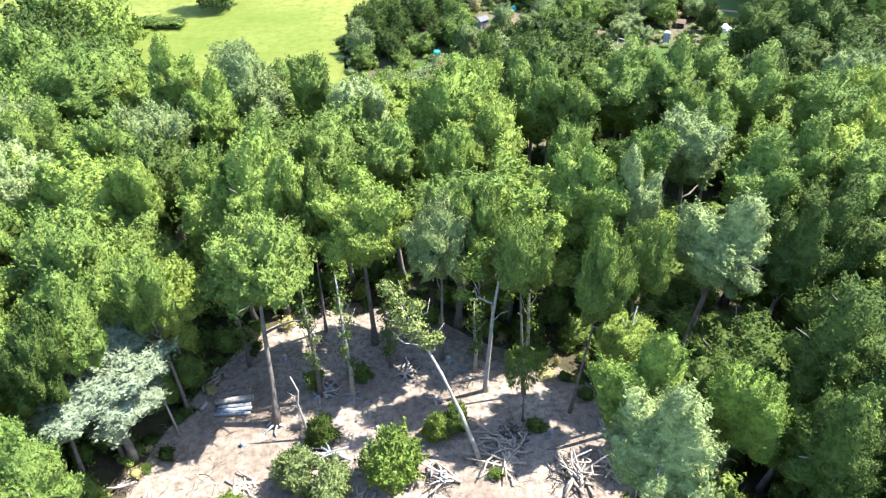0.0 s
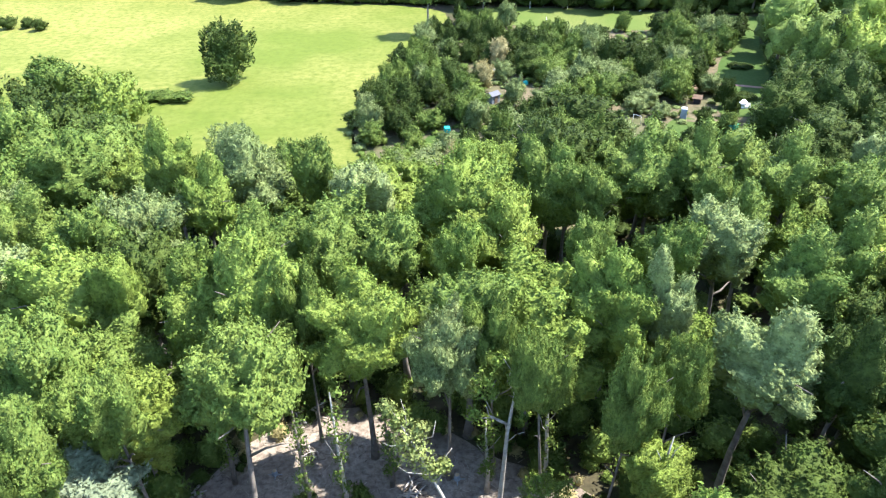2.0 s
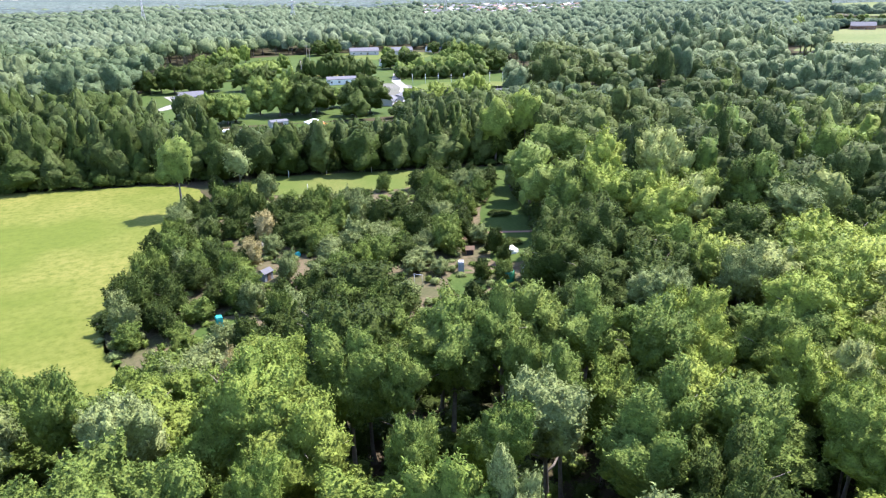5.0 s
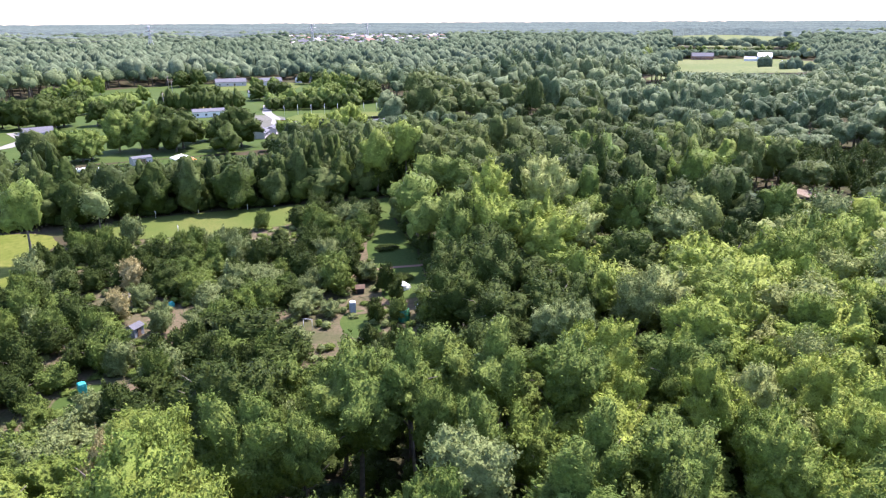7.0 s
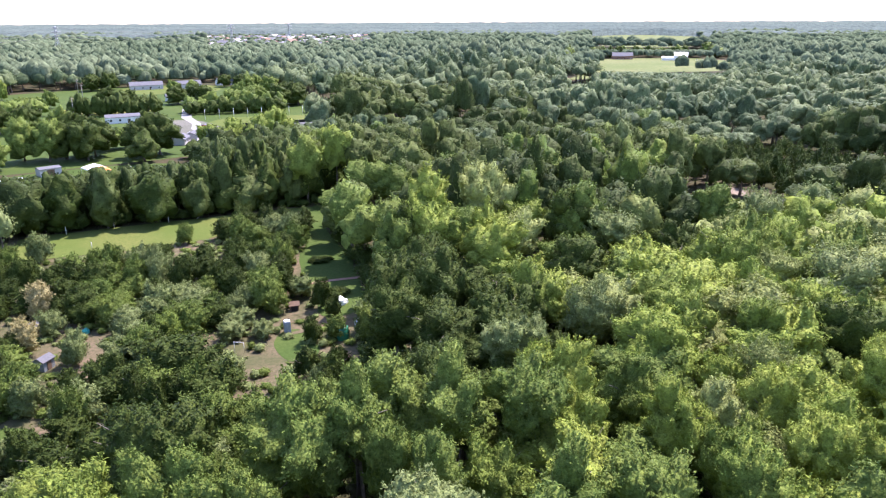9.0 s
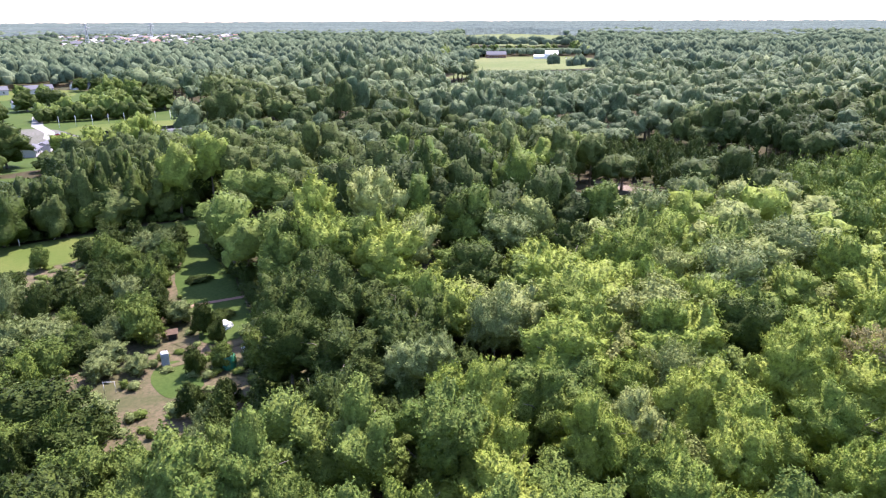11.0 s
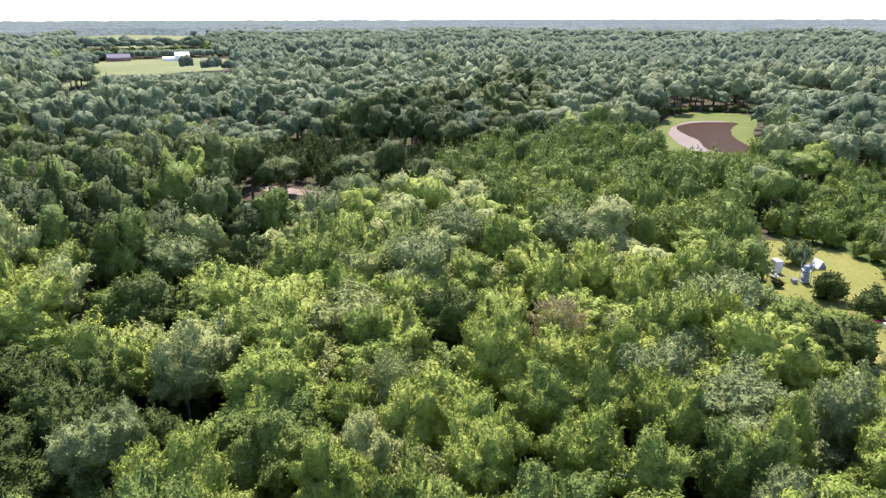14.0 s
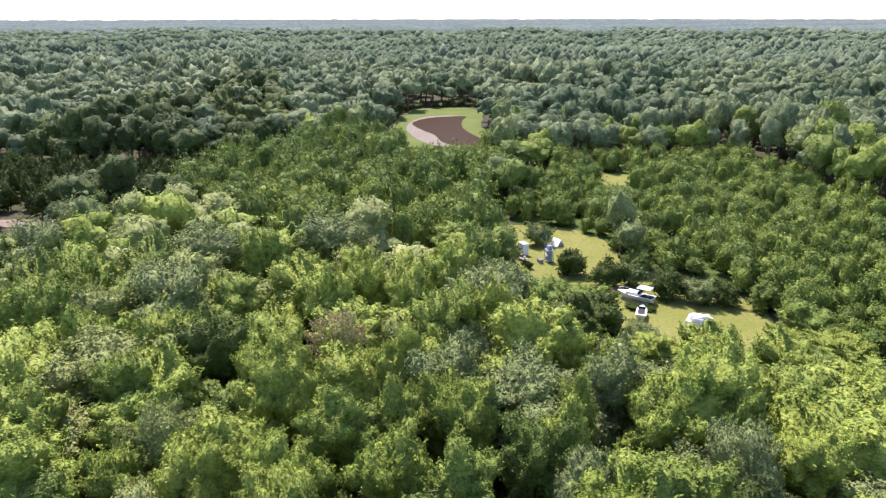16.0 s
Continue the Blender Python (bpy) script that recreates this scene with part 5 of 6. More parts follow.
for x, y, rad, lg, tw, ln, lab, m, st in (
        (5.6, 35.6, 2.4, 30, 130, 4.0, "large heap of stripped branches and splintered wood", wood_pale, 0.3), (11.6, 33.4, 1.6, 18, 70, 3.8, "heap of upright grey sticks and cut stems", wood_grey, 0.7),
        (14.8, 33.8, 0.8, 5, 14, 3.6, "long pale poles laid on bare earth", wood_pale, 0.3), (-2.9, 45.4, 1.2, 8, 40, 2.6, "heap of grey branches at the wood's edge", wood_grey, 0.3),
        (-16.6, 32.4, 1.3, 14, 30, 2.2, "pile of pale split wood", wood_pale, 0.2), (-13.5, 55.0, 1.8, 14, 60, 2.8, "brush heap of cut trunks under the trees", wood_grey, 0.4),
        (-22.4, 44.5, 1.3, 9, 60, 2.2, "heap of loose grey brushwood", wood_grey, 0.35), (0.0, 32.9, 1.2, 10, 60, 2.8, "fan of grey poles and brushwood", wood_blue, 0.5),
        (-11.0, 43.5, 1.3, 10, 20, 2.6, "heap of grey sawn logs round a tree foot", wood_blue, 0.15), (-9.6, 34.8, 1.2, 11, 20, 3.0, "leaning grey poles under a shrub", wood_blue, 0.7),
        (15.3, 38.0, 0.8, 6, 24, 1.6, "small heap of grey offcuts", wood_blue, 0.2), (-0.4, 42.0, 0.7, 4, 8, 2.0, "a few pale branches lying on bare earth", wood_pale, 0.15),
        (-24.2, 30.6, 1.0, 5, 30, 2.6, "broken branches beside a tree foot", wood_pale, 0.6), (-6.6, 31.2, 0.9, 6, 24, 2.0, "scattered sawn offcuts on bare earth", wood_pale, 0.2),
        (6.6, 37.6, 1.3, 5, 80, 2.8, "tangle of dark brushwood", wood_grey, 0.35), (-12.6, 49.6, 1.0, 6, 40, 2.0, "brush heap under the trees", wood_grey, 0.4), (-26.5, 33.0, 1.2, 4, 60, 2.2, "dark brushwood at the wood's edge", wood_grey, 0.4)):
    brush_pile(x, y, rad, lg, tw, ln, lab, m, st)


def stump(x, y, r, h, label):
    e = thing("stump", x, y, 0, 0, label, "stump")
    rng = np.random.default_rng(int(abs(x * 9 + y)))
    part_np("bole", tube([(0, 0, -0.1), (0, 0, 0.12), (0, 0, h)], [r * 1.6, r * 1.1, r], 10), wood_blue, e)
    part_np("cut_top", tube([(0, 0, h + 0.003), (0, 0, h + 0.02)], [r * 0.9, r * 0.88], 10), cut_wood, e)
    for k in range(4):
        part_np("root", stick(rng, (0, 0, 0.15), (math.cos(k * 1.6) * r * 3, math.sin(k * 1.6) * r * 3, 0.02), r * 0.4, r * 0.15), wood_blue, e)


for x, y, r, h in ((-17.5, 36.8, 0.2, 0.5), (10.2, 38.0, 0.22, 0.4), (-5.6, 38.6, 0.18, 0.3), (1.0, 47.0, 0.25, 0.6), (-15.6, 47.5, 0.22, 0.5)):
    stump(x, y, r, h, "cut grey stump with spreading roots")
rng = np.random.default_rng(41)
litter = []
while len(litter) < 900:
    x, y = rng.uniform(-26, 17), rng.uniform(24, 58)
    if inside(CLEARING, x, y):
        a, ln = rng.uniform(0, 6.28), rng.uniform(0.2, 1.5) ** 1.2
        litter.append(stick(rng, (x, y, 0.05), (x + math.cos(a) * ln, y + math.sin(a) * ln, 0.07 + rng.uniform(0, 0.25) * (rng.uniform() < 0.3)), 0.03, 0.012, 3))
lit = [litter[:450], litter[450:]]
for part_l, m, lab in ((lit[0], wood_pale, "pale broken twigs strewn over bare earth"), (lit[1], twig_dark, "dark twigs strewn over bare earth")):
    tagged(new("twig_litter", mesh_np("twig_litter", *join_np(part_l), m)), lab, "twigs", kind="stuff")

# undergrowth along the wood's edges
under = scatter(21, (-45, 20, 45, 66), 2.3, lambda x, y: ~inside(CLEARING, x, y) & (dist(x, y) > 14), (0.5, 1.4), (0.6, 3.2))
woodland("undergrowth", "green undergrowth beneath the trees", under[::2], "shrub", "far", "oak", "shrubs")
rim = []
cl = np.array(CLEARING + CLEARING[:1], float)
for p, q in zip(cl, cl[1:]):
    for t in np.arange(0, 1, 1.1 / np.linalg.norm(q - p)):
        s = p + (q - p) * t + rng.normal(0, 1.1, 2)
        rim.append((s[0], s[1], rng.uniform(0.35, 1.0), rng.uniform(0.3, 1.3)))
woodland("undergrowth", "brown bracken and weeds round the clearing", rim[::2], "shrub", "far", "brown", "shrubs")
woodland("undergrowth", "green weeds and seedlings round the clearing", rim[1::2], "shrub", "far", "dark", "shrubs")
edge = []
for x1, y1, x2, y2, n in ((-190, 264, -103, 245, 40), (-103, 245, -50, 231, 26), (-50, 231, 8, 224, 30), (8, 226, 40, 220, 16), (40, 220, 92, 210, 24), (92, 210, 80, 178, 14), (80, 178, 66, 136, 18), (66, 134, 46, 106, 16), (-190, 96, -60, 95, 50), (-60, 95, -12, 91, 24), (362, 41, 412, 34, 16), (412, 34, 436, 18, 9), (436, 18, 434, -14, 10), (434, -14, 398, -17, 12), (398, -17, 326, -12, 18)):
    for k in range(n):
        t = (k + rng.uniform()) / n
        edge.append((x1 + (x2 - x1) * t + rng.uniform(-1, 1.5), y1 + (y2 - y1) * t + (rng.uniform(0, 2) if y1 > 150 else rng.uniform(-2, 0)), rng.uniform(1.4, 2.8), rng.uniform(2.0, 5.5)))
woodland("hedge", "shaggy green shrubs along the edge of the wood", edge, "bush", "far", "dark", "shrubs")

# ---- the meadow ----
tree(-47.8, 156.5, 5.4, 13.4, "bush", "near", "dark", "field_tree", "single dense dark green tree in the open meadow")
for k in range(9):
    shrub(-64 + 1.1 * k, 145.5 + 1.4 * math.sin(k * 2.2), 1.9, 1.1 + 0.3 * (k % 3), "oak", "low patch of green scrub in the meadow", "mid", group="meadow scrub")
for x, y, r, h, k in ((-77.4, 137.7, 4.4, 10, "oak"), (-62.2, 128, 4.2, 10.5, "poplar"), (-65.2, 117.3, 4.4, 10, "dark"), (-75.3, 125.4, 4.2, 10, "dark"), (-54.5, 112.3, 3.6, 9.5, "oak"), (-58, 108.5, 3.4, 9, "dark"),
                      (-71.2, 112.6, 4.2, 10, "oak"), (-83, 118, 4.6, 10, "oak"), (-90, 130, 4.6, 10, "dark"), (-82, 147, 3.2, 8, "oak"), (-96, 116, 4.8, 11, "oak"), (-70, 104, 4.2, 10, "oak"), (-102, 134, 4.4, 10, "dark")):
    tree(x, y, r * 1.3, h * 1.05, "bush", "mid", k, "hedgerow_tree", "bushy green tree in a clump beside the meadow", "meadow trees")
shrub(-63.4, 104.0, 2.2, 6.0, "brown", "pinkish-grey leafless shrub beside the meadow", "mid")
for x, y, r, h in ((-123, 202, 2.2, 3.2), (-113.5, 200.3, 1.8, 3.4), (-118, 203, 1.6, 2.6)):
    shrub(x, y, r, h, "dark", "dark round shrub at the meadow's edge", "mid")

# ---- garden plots ----
def path_strip(name, pts, width, z, material, label):
    """A worn path of even width along points."""
    p = np.array(pts, float)
    bm = bmesh.new()
    rows = []
    for i in range(len(p)):
        t = p[min(i + 1, len(p) - 1)] - p[max(i - 1, 0)]
        n = np.array([-t[1], t[0]]) / (np.linalg.norm(t) + 1e-9) * width / 2 * (0.85 + 0.3 * ((i * 37) % 10) / 10)
        rows.append([bm.verts.new((*(p[i] + n), z)), bm.verts.new((*(p[i] - n), z))])
    for a, b in zip(rows, rows[1:]):
        bm.faces.new([a[0], a[1], b[1], b[0]])
    bmesh.ops.recalc_face_normals(bm, faces=bm.faces[:])
    for f in bm.faces:
        if f.normal.z < 0:
            f.normal_flip()
    me = bpy.data.meshes.new(name)
    bm.to_mesh(me)
    bm.free()
    me.materials.append(material)
    return tagged(new(name, me), label, "path", kind="structure")


def ring(cx, cy, r, n=10, sq=1.0):
    return [(cx + r * math.cos(k * 6.283 / n), cy + r * sq * math.sin(k * 6.283 / n)) for k in range(n)]


sheet("garden_lawn", [(40, 122), (46, 121), (48, 131), (45, 134), (41, 130)], 0.07, lush_lawn, "narrow mown lawn between garden plots")
sheet("garden_lawn", ring(0.5, 122.5, 5), 0.07, lush_lawn, "rough grass round a portable cabin")
sheet("garden_lawn", ring(6, 155, 4), 0.07, lush_lawn, "worn grass plot in the garden")
path_strip("garden_path", [(-11.5, 108), (-10.6, 113), (-10.2, 118), (-9.6, 124)], 1.8, 0.10, soil, "tan earth path at the garden's edge")
path_strip("garden_path", [(47, 148), (54, 151), (60, 152), (66, 150), (72, 148)], 1.3, 0.14, brick_red, "reddish path across the lawn")
path_strip("garden_path", [(44, 132), (50, 131), (57, 131.5), (64, 130)], 1.3, 0.14, soil, "tan path past the garden huts")
path_strip("garden_path", [(50, 140), (51, 136), (53, 132), (50, 130)], 2.0, 0.11, soil, "worn tan path before a hut")
path_strip("field_path", [(11, 216), (12.5, 223), (13, 232), (13, 245)], 2.0, 0.10, soil, "earth track leading through the tree belt")


def cabin(x, y, turn, material, roof_m, label):
    """A portable toilet cabin."""
    e = thing("portable_toilet", x, y, 0.1, turn, label, "portable toilet")
    part("skid", box_bm(0, 0, 0, 1.2, 1.2, 0.12), dark_void, e)
    part("wall", box_bm(0, 0, 0.12, 1.1, 1.1, 1.95, 0.05), material, e)
    part("door", box_bm(0, -0.57, 0.2, 0.75, 0.05, 1.75, 0.01), material, e)
    part("roof", box_bm(0, 0, 2.05, 1.18, 1.18, 0.24, 0.08, 0.75), roof_m, e)
    part("vent", box_bm(0.35, 0.35, 2.2, 0.14, 0.14, 0.3, 0.02), dark_void, e)
    return e


cabin(-0.3, 123.8, 10, teal, teal, "teal plastic portable toilet on rough grass")
cabin(45.0, 132.6, -15, pale_blue, white_paint, "pale blue-grey portable toilet beside a garden path")


def shed(name, x, y, w, d, h, turn, label, wall_m, roof_m, open_front=False):
    e = thing(name, x, y, 0, turn, label, "shed")
    part("wall", gable_wall_bm(w, d, h, 0.5), wall_m, e)
    part("roof", gable_bm(w, d, h, 0.5, 0.2, 0.08), roof_m, e)
    # an open front is a near-black slab standing for the shaded inside
    part("dark_front" if open_front else "door", box_bm(0, -d / 2 - 0.03, 0.05, w * (0.75 if open_front else 0.35), 0.1, h * 0.85, 0), dark_void if open_front else brown_wood, e)
    return e


shed("garden_hut", 50.2, 141.3, 1.6, 1.3, 1.2, -20, "small brown wooden hut with a dark panel for its open front", brown_wood, brown_wood, True)
shed("garden_shed", 9.5, 158.6, 1.9, 1.6, 1.5, 20, "small blue-grey tool shed among shrubs", wood_blue, grey_roof)
shed("garden_shed", 9.0, 142.6, 2.2, 1.8, 1.7, 40, "small blue-grey shed in the garden plots", wood_blue, grey_roof)
shed("garden_shed", 58.5, 120.6, 3.0, 2.2, 2.0, -30, "low grey shed under trees", wood_grey, grey_roof)


def tank(x, y, label):
    e = thing("water_tank", x, y, 0, 0, label, "tank")
    part_np("barrel", tube([(0, 0, 0), (0, 0, 0.1), (0, 0, 2.2), (0, 0, 2.45)], [1.0, 1.05, 1.05, 0.6], 14), green_plastic, e)
    part_np("lid", tube([(0, 0, 2.45), (0, 0, 2.6)], [0.32, 0.3], 10), teal, e)
    for z in (0.7, 1.4):
        part_np("rib", tube([(0, 0, z - 0.06), (0, 0, z + 0.06)], [1.09, 1.09], 14), green_plastic, e)


tank(51.6, 124.8, "green plastic water tank by the garden trees")


def tarp_heap(name, x, y, w, d, h, turn, label, material=None, seed=0, category="tarpaulin"):
    """Something lumpy under a tarpaulin."""
    bm = bmesh.new()
    bmesh.ops.create_icosphere(bm, subdivisions=4, radius=1)
    for v in bm.verts:
        q = v.co.copy()
        n = noise.noise(q * 1.7 + Vector((seed, 0, 0))) * 0.3 + noise.noise(q * 5 + Vector((0, seed, 0))) * 0.1
        s = 1 + n
        v.co = Vector((math.copysign(abs(q.x) ** 0.7, q.x) * w / 2 * s, math.copysign(abs(q.y) ** 0.7, q.y) * d / 2 * s, max(0, q.z) ** 0.8 * h * s))
    e = thing(name, x, y, 0.03, turn, label, category)
    part("cover", bm, material or white_tarp, e)
    part_np("rope", tube([(-w / 2, 0, 0.1), (-w / 4, 0, h * 0.95), (0, 0, h * 1.12), (w / 4, 0, h * 0.95), (w / 2, 0, 0.1)], [0.03] * 5, 4), pale_blue, e)
    return e


tarp_heap("covered_heap", 58.6, 138.6, 2.6, 1.8, 1.3, 20, "white tarpaulin over a heap on the lawn", seed=1)
tarp_heap("covered_heap", 56.8, 128.6, 2.2, 1.4, 0.9, 60, "small white tarpaulin heap beside trees", seed=2)
tarp_heap("covered_heap", 16.5, 152.9, 1.5, 1.0, 0.9, 0, "small teal cover among shrubs", teal, 3)
tarp_heap("covered_heap", 30.0, 133.5, 1.6, 1.0, 0.8, 10, "small white cover on bare soil", seed=4)
for x, y, lx, ly in ((60, 143.6, 3.2, 1.6), (66.6, 163.6, 2.8, 1.5)):
    for k in range(5):
        a = k * 1.256
        shrub(x + lx * 0.6 * math.cos(a), y + ly * 0.6 * math.sin(a), 1.3, 1.0, "dark", "low dark green planting bed on the lawn", "mid", group="planting beds")


def frame_arch(x, y, turn, label):
    e = thing("trellis", x, y, 0, turn, label, "frame")
    for sx in (-0.8, 0.8):
        part_np("post", tube([(sx, 0, 0), (sx, 0, 1.9)], [0.04, 0.04], 6), white_paint, e)
    part_np("bar", tube([(-0.9, 0, 1.9), (0.9, 0, 1.9)], [0.04, 0.04], 6), white_paint, e)


frame_arch(29.5, 131.0, 30, "white garden frame of thin bars on bare soil")
frame_arch(35.5, 130.0, -40, "white garden frame of thin bars on bare soil")
tree(11.5, 166.0, 2.6, 6.4, "bush", "mid", "brown", "garden_tree", "ochre-yellow bushy tree in the garden plots")
tree(48.0, 148.5, 3.2, 7.5, "bush", "mid", "oak", "garden_tree", "round green tree behind a hut")
tree(27.0, 116.5, 4.2, 6.5, "bush", "mid", "dark", "garden_tree", "broad dark green tree in the garden plots")
tree(27.5, 138.5, 2.6, 6.5, "bush", "mid", "poplar", "garden_tree", "light green bushy tree in the garden plots")

for x, y, h in ((44, 220.5, 3.4), (48, 216.6, 2.6), (23.9, 220.5, 2.6), (26.9, 204.3, 1.6), (35, 219.5, 2.2)):
    e = thing("fence_post", x, y, 0, 0, "pale upright post at the grass strip", "post", "fence posts")
    part_np("shaft", tube([(0, 0, 0), (0, 0, h)], [0.09, 0.08], 7), white_paint, e)
    part_np("cap", tube([(0, 0, h), (0, 0, h + 0.06)], [0.11, 0.1], 7), steel, e)
e = thing("fallen_pole", 56.8, 217.0, 0.1, 30, "pale pole leaning at the grass strip", "pole")
part_np("shaft", tube([(-1.6, 0, 0), (1.6, 0, 1.2)], [0.1, 0.08], 7), white_paint, e)

# ---- yard, houses and sports field beyond the tree belt ----
def trailer(x, y, turn, length, label):
    e = thing("trailer", x, y, 0, turn, label, "trailer", "white trailers")
    part("body", box_bm(0, 0, 0.6, length, 2.4, 2.4, 0.12), white_paint, e)
    part("roof", box_bm(0, 0, 3.0, length - 0.2, 2.2, 0.12, 0.05), white_tarp, e)
    for k in range(3):
        part("window", box_bm(-length / 3 + k * length / 3, -1.22, 1.6, 0.9, 0.06, 0.6, 0), glass_dark, e)
    for sx in (-0.6, 0.6):
        part_np("wheel", tube([(sx, -1.1, 0.35), (sx, 1.1, 0.35)], [0.35, 0.35], 10), dark_void, e)
    return e


trailer(9, 290, 6, 8.5, "long white trailer parked in the yard")
trailer(18.5, 288, 2, 7.0, "white trailer with dark windows in the yard")
trailer(66, 266, -35, 6.0, "white trailer at the yard's edge")


def canopy_tent(x, y, w, turn, material, label):
    e = thing("canopy_tent", x, y, 0, turn, label, "tent")
    bm = bmesh.new()
    c = [bm.verts.new((sx * w / 2, sy * w / 2, 2.6)) for sx, sy in ((-1, -1), (1, -1), (1, 1), (-1, 1))]
    low = [bm.verts.new((v.co.x, v.co.y, 2.25)) for v in c]
    top = bm.verts.new((0, 0, 4.0))
    for i in range(4):
        bm.faces.new([c[i], c[(i + 1) % 4], top])
        bm.faces.new([low[i], low[(i + 1) % 4], c[(i + 1) % 4], c[i]])
    bmesh.ops.recalc_face_normals(bm, faces=bm.faces[:])
    part("canopy", bm, material, e)
    for sx in (-1, 1):
        for sy in (-1, 1):
            part_np("pole", tube([(sx * w / 2, sy * w / 2, 0), (sx * w / 2, sy * w / 2, 2.4)], [0.05, 0.05], 6), steel, e)


canopy_tent(44.5, 296, 6.5, 10, white_tarp, "white peaked canopy tent in the yard")
canopy_tent(46, 290, 5.0, 5, orange, "orange peaked canopy tent in the yard")
for k, (x, y, a, c) in enumerate(((38, 288, 20, "dark_blue"), (41, 284, 160, "silver"), (50.5, 287, 15, "white"), (52.5, 282, 190, "black"), (34, 292, 70, "silver"), (62, 260, 40, "white"), (66.5, 256, 30, "white"), (26, 284, 10, "dark_blue"), (56, 296, 90, "white"))):
    car(x, y, a, c, c.replace("_", " ") + " car parked in the yard")
shed("yard_shed", 31.3, 305, 7, 5, 2.6, 10, "grey-roofed shed in the yard", siding, grey_roof)
house(-1, 395, 12, 8, 3.0, 2.0, 10, "low grey-roofed house beside a pale drive")
house(88, 344, 10, 6, 2.6, 1.2, 60, "low pale building with a grey roof", siding)
house(96, 352, 8, 5, 2.6, 1.0, 60, "low pale building with a grey roof", siding)
shed("red_shed", 109.6, 378, 3.4, 2.6, 2.4, 60, "small red shed beside the road", red_paint, grey_roof)
court = thing("ball_court", 76, 384, 0.09, -12, "pale green ball court with white lines and end posts", "court")
part("slab", box_bm(0, 0, 0, 17, 26, 0.06, 0), plain_material("court_green", (0.16, 0.24, 0.17), 0.8), court)
for cx, cy, sx, sy in ((0, -12, 15, 0.25), (0, 12, 15, 0.25), (-7.5, 0, 0.25, 24), (7.5, 0, 0.25, 24), (0, 0, 15, 0.25)):
    part("line", box_bm(cx, cy, 0.064, sx, sy, 0.01, 0), white_paint, court)
for cy in (-13, 13):
    part_np("post", tube([(0, cy, 0), (0, cy, 4)], [0.1, 0.1], 6), steel, court)
house(84, 432, 18, 7, 3.2, 1.2, -5, "long dark-roofed low building", white_paint)
house(150, 345, 14, 7, 3.0, 1.0, -10, "low flat-roofed building behind the sports field", brick_red)
house(142, 622, 24, 10, 3.4, 2.4, -8, "long grey single-storey house on mown grass")
house(172, 612, 18, 10, 3.4, 2.4, -8, "grey single-storey house on mown grass")
house(137, 521, 14, 8, 3.0, 1.8, -4, "small white house among trees", white_paint)
house(206, 624, 14, 9, 3.0, 2.4, 5, "pale house half hidden by trees", white_paint)
path_strip("drive", [(-30, 362), (-14, 374), (-6, 392), (-12, 420)], 6, 0.08, asphalt, "pale gravel drive")
path_strip("road", [(118, 330), (110, 360), (107, 384), (113, 402), (116, 430), (128, 470)], 5, 0.1, asphalt, "pale paved road past the sports field")
for k in range(9):
    e = thing("fence_pole", 122 + 7.2 * k, 416 - 2.2 * k, 0, 0, "tall pale fence pole along the sports field", "pole", "sports fence poles")
    part_np("shaft", tube([(0, 0, 0), (0, 0, 5.5)], [0.12, 0.1], 6), white_paint, e)
    part_np("cap", tube([(0, 0, 5.5), (0, 0, 5.65)], [0.15, 0.12], 6), steel, e)
e = thing("sports_screen", 150, 366, 0, -10, "dark green wind screen along the sports field", "screen")
for k in range(7):
    part("panel", box_bm(-24 + 8 * k, 0, 0.1, 7.9, 0.08, 2.6, 0.02), dark_void, e)
    part_np("post", tube([(-28 + 8 * k, 0.1, 0), (-28 + 8 * k, 0.1, 2.9)], [0.08, 0.08], 6), steel, e)
for k, (x, y, a, c) in enumerate(((104, 352, 20, "white"), (106, 356, 20, "silver"), (99, 366, 100, "white"), (112, 376, 60, "red"), (88, 372, 20, "white"), (90, 382, 20, "silver"), (91, 392, 20, "white"))):
    car(x, y, a, c, c + " car parked on pale gravel")
rng = np.random.default_rng(52)
for k in range(46):
    a, d = radians(rng.uniform(8, 30)), rng.uniform(1250, 2150)
    house(HERE[0] + d * math.sin(a), HERE[1] + d * math.cos(a), rng.uniform(11, 18), rng.uniform(8, 11), rng.uniform(5, 7), 4, rng.uniform(0, 180), "distant pale suburban house with a grey roof", white_paint if k % 3 else siding, grey_roof, 3, "suburban houses")


def pylon(x, y, h, turn):
    """A lattice power pylon with three cross-arms."""
    e = thing("power_pylon", x, y, 0, turn, "tall grey lattice power pylon", "pylon", "power pylons")
    corner = lambda k, z: np.array([(1, 1, -1, -1)[k] * np.interp(z, [0, h * 0.6, h], [4.5, 1.1, 0.8]), (1, -1, -1, 1)[k] * np.interp(z, [0, h * 0.6, h], [4.5, 1.1, 0.8]), z])
    zs = np.linspace(0, h, 9)
    for k in range(4):
        part_np("leg", tube([corner(k, z) for z in zs], [0.35] * 9, 4), steel, e)
    br = []
    for a, b in zip(zs, zs[1:]):
        for k in range(4):
            br += [tube([corner(k, a), corner((k + 1) % 4, b)], [0.2, 0.2], 3), tube([corner((k + 1) % 4, a), corner(k, b)], [0.2, 0.2], 3)]
    part_np("bracing", join_np(br), steel, e)
    for z, w in ((h * 0.66, 8), (h * 0.8, 9.5), (h * 0.94, 7)):
        part_np("cross_arm", join_np([tube([(-w, 0, z), (0, 0, z + 1.2), (w, 0, z)], [0.2, 0.35, 0.2], 4), tube([(-w, 0, z), (w, 0, z)], [0.2, 0.2], 4)]), steel, e)


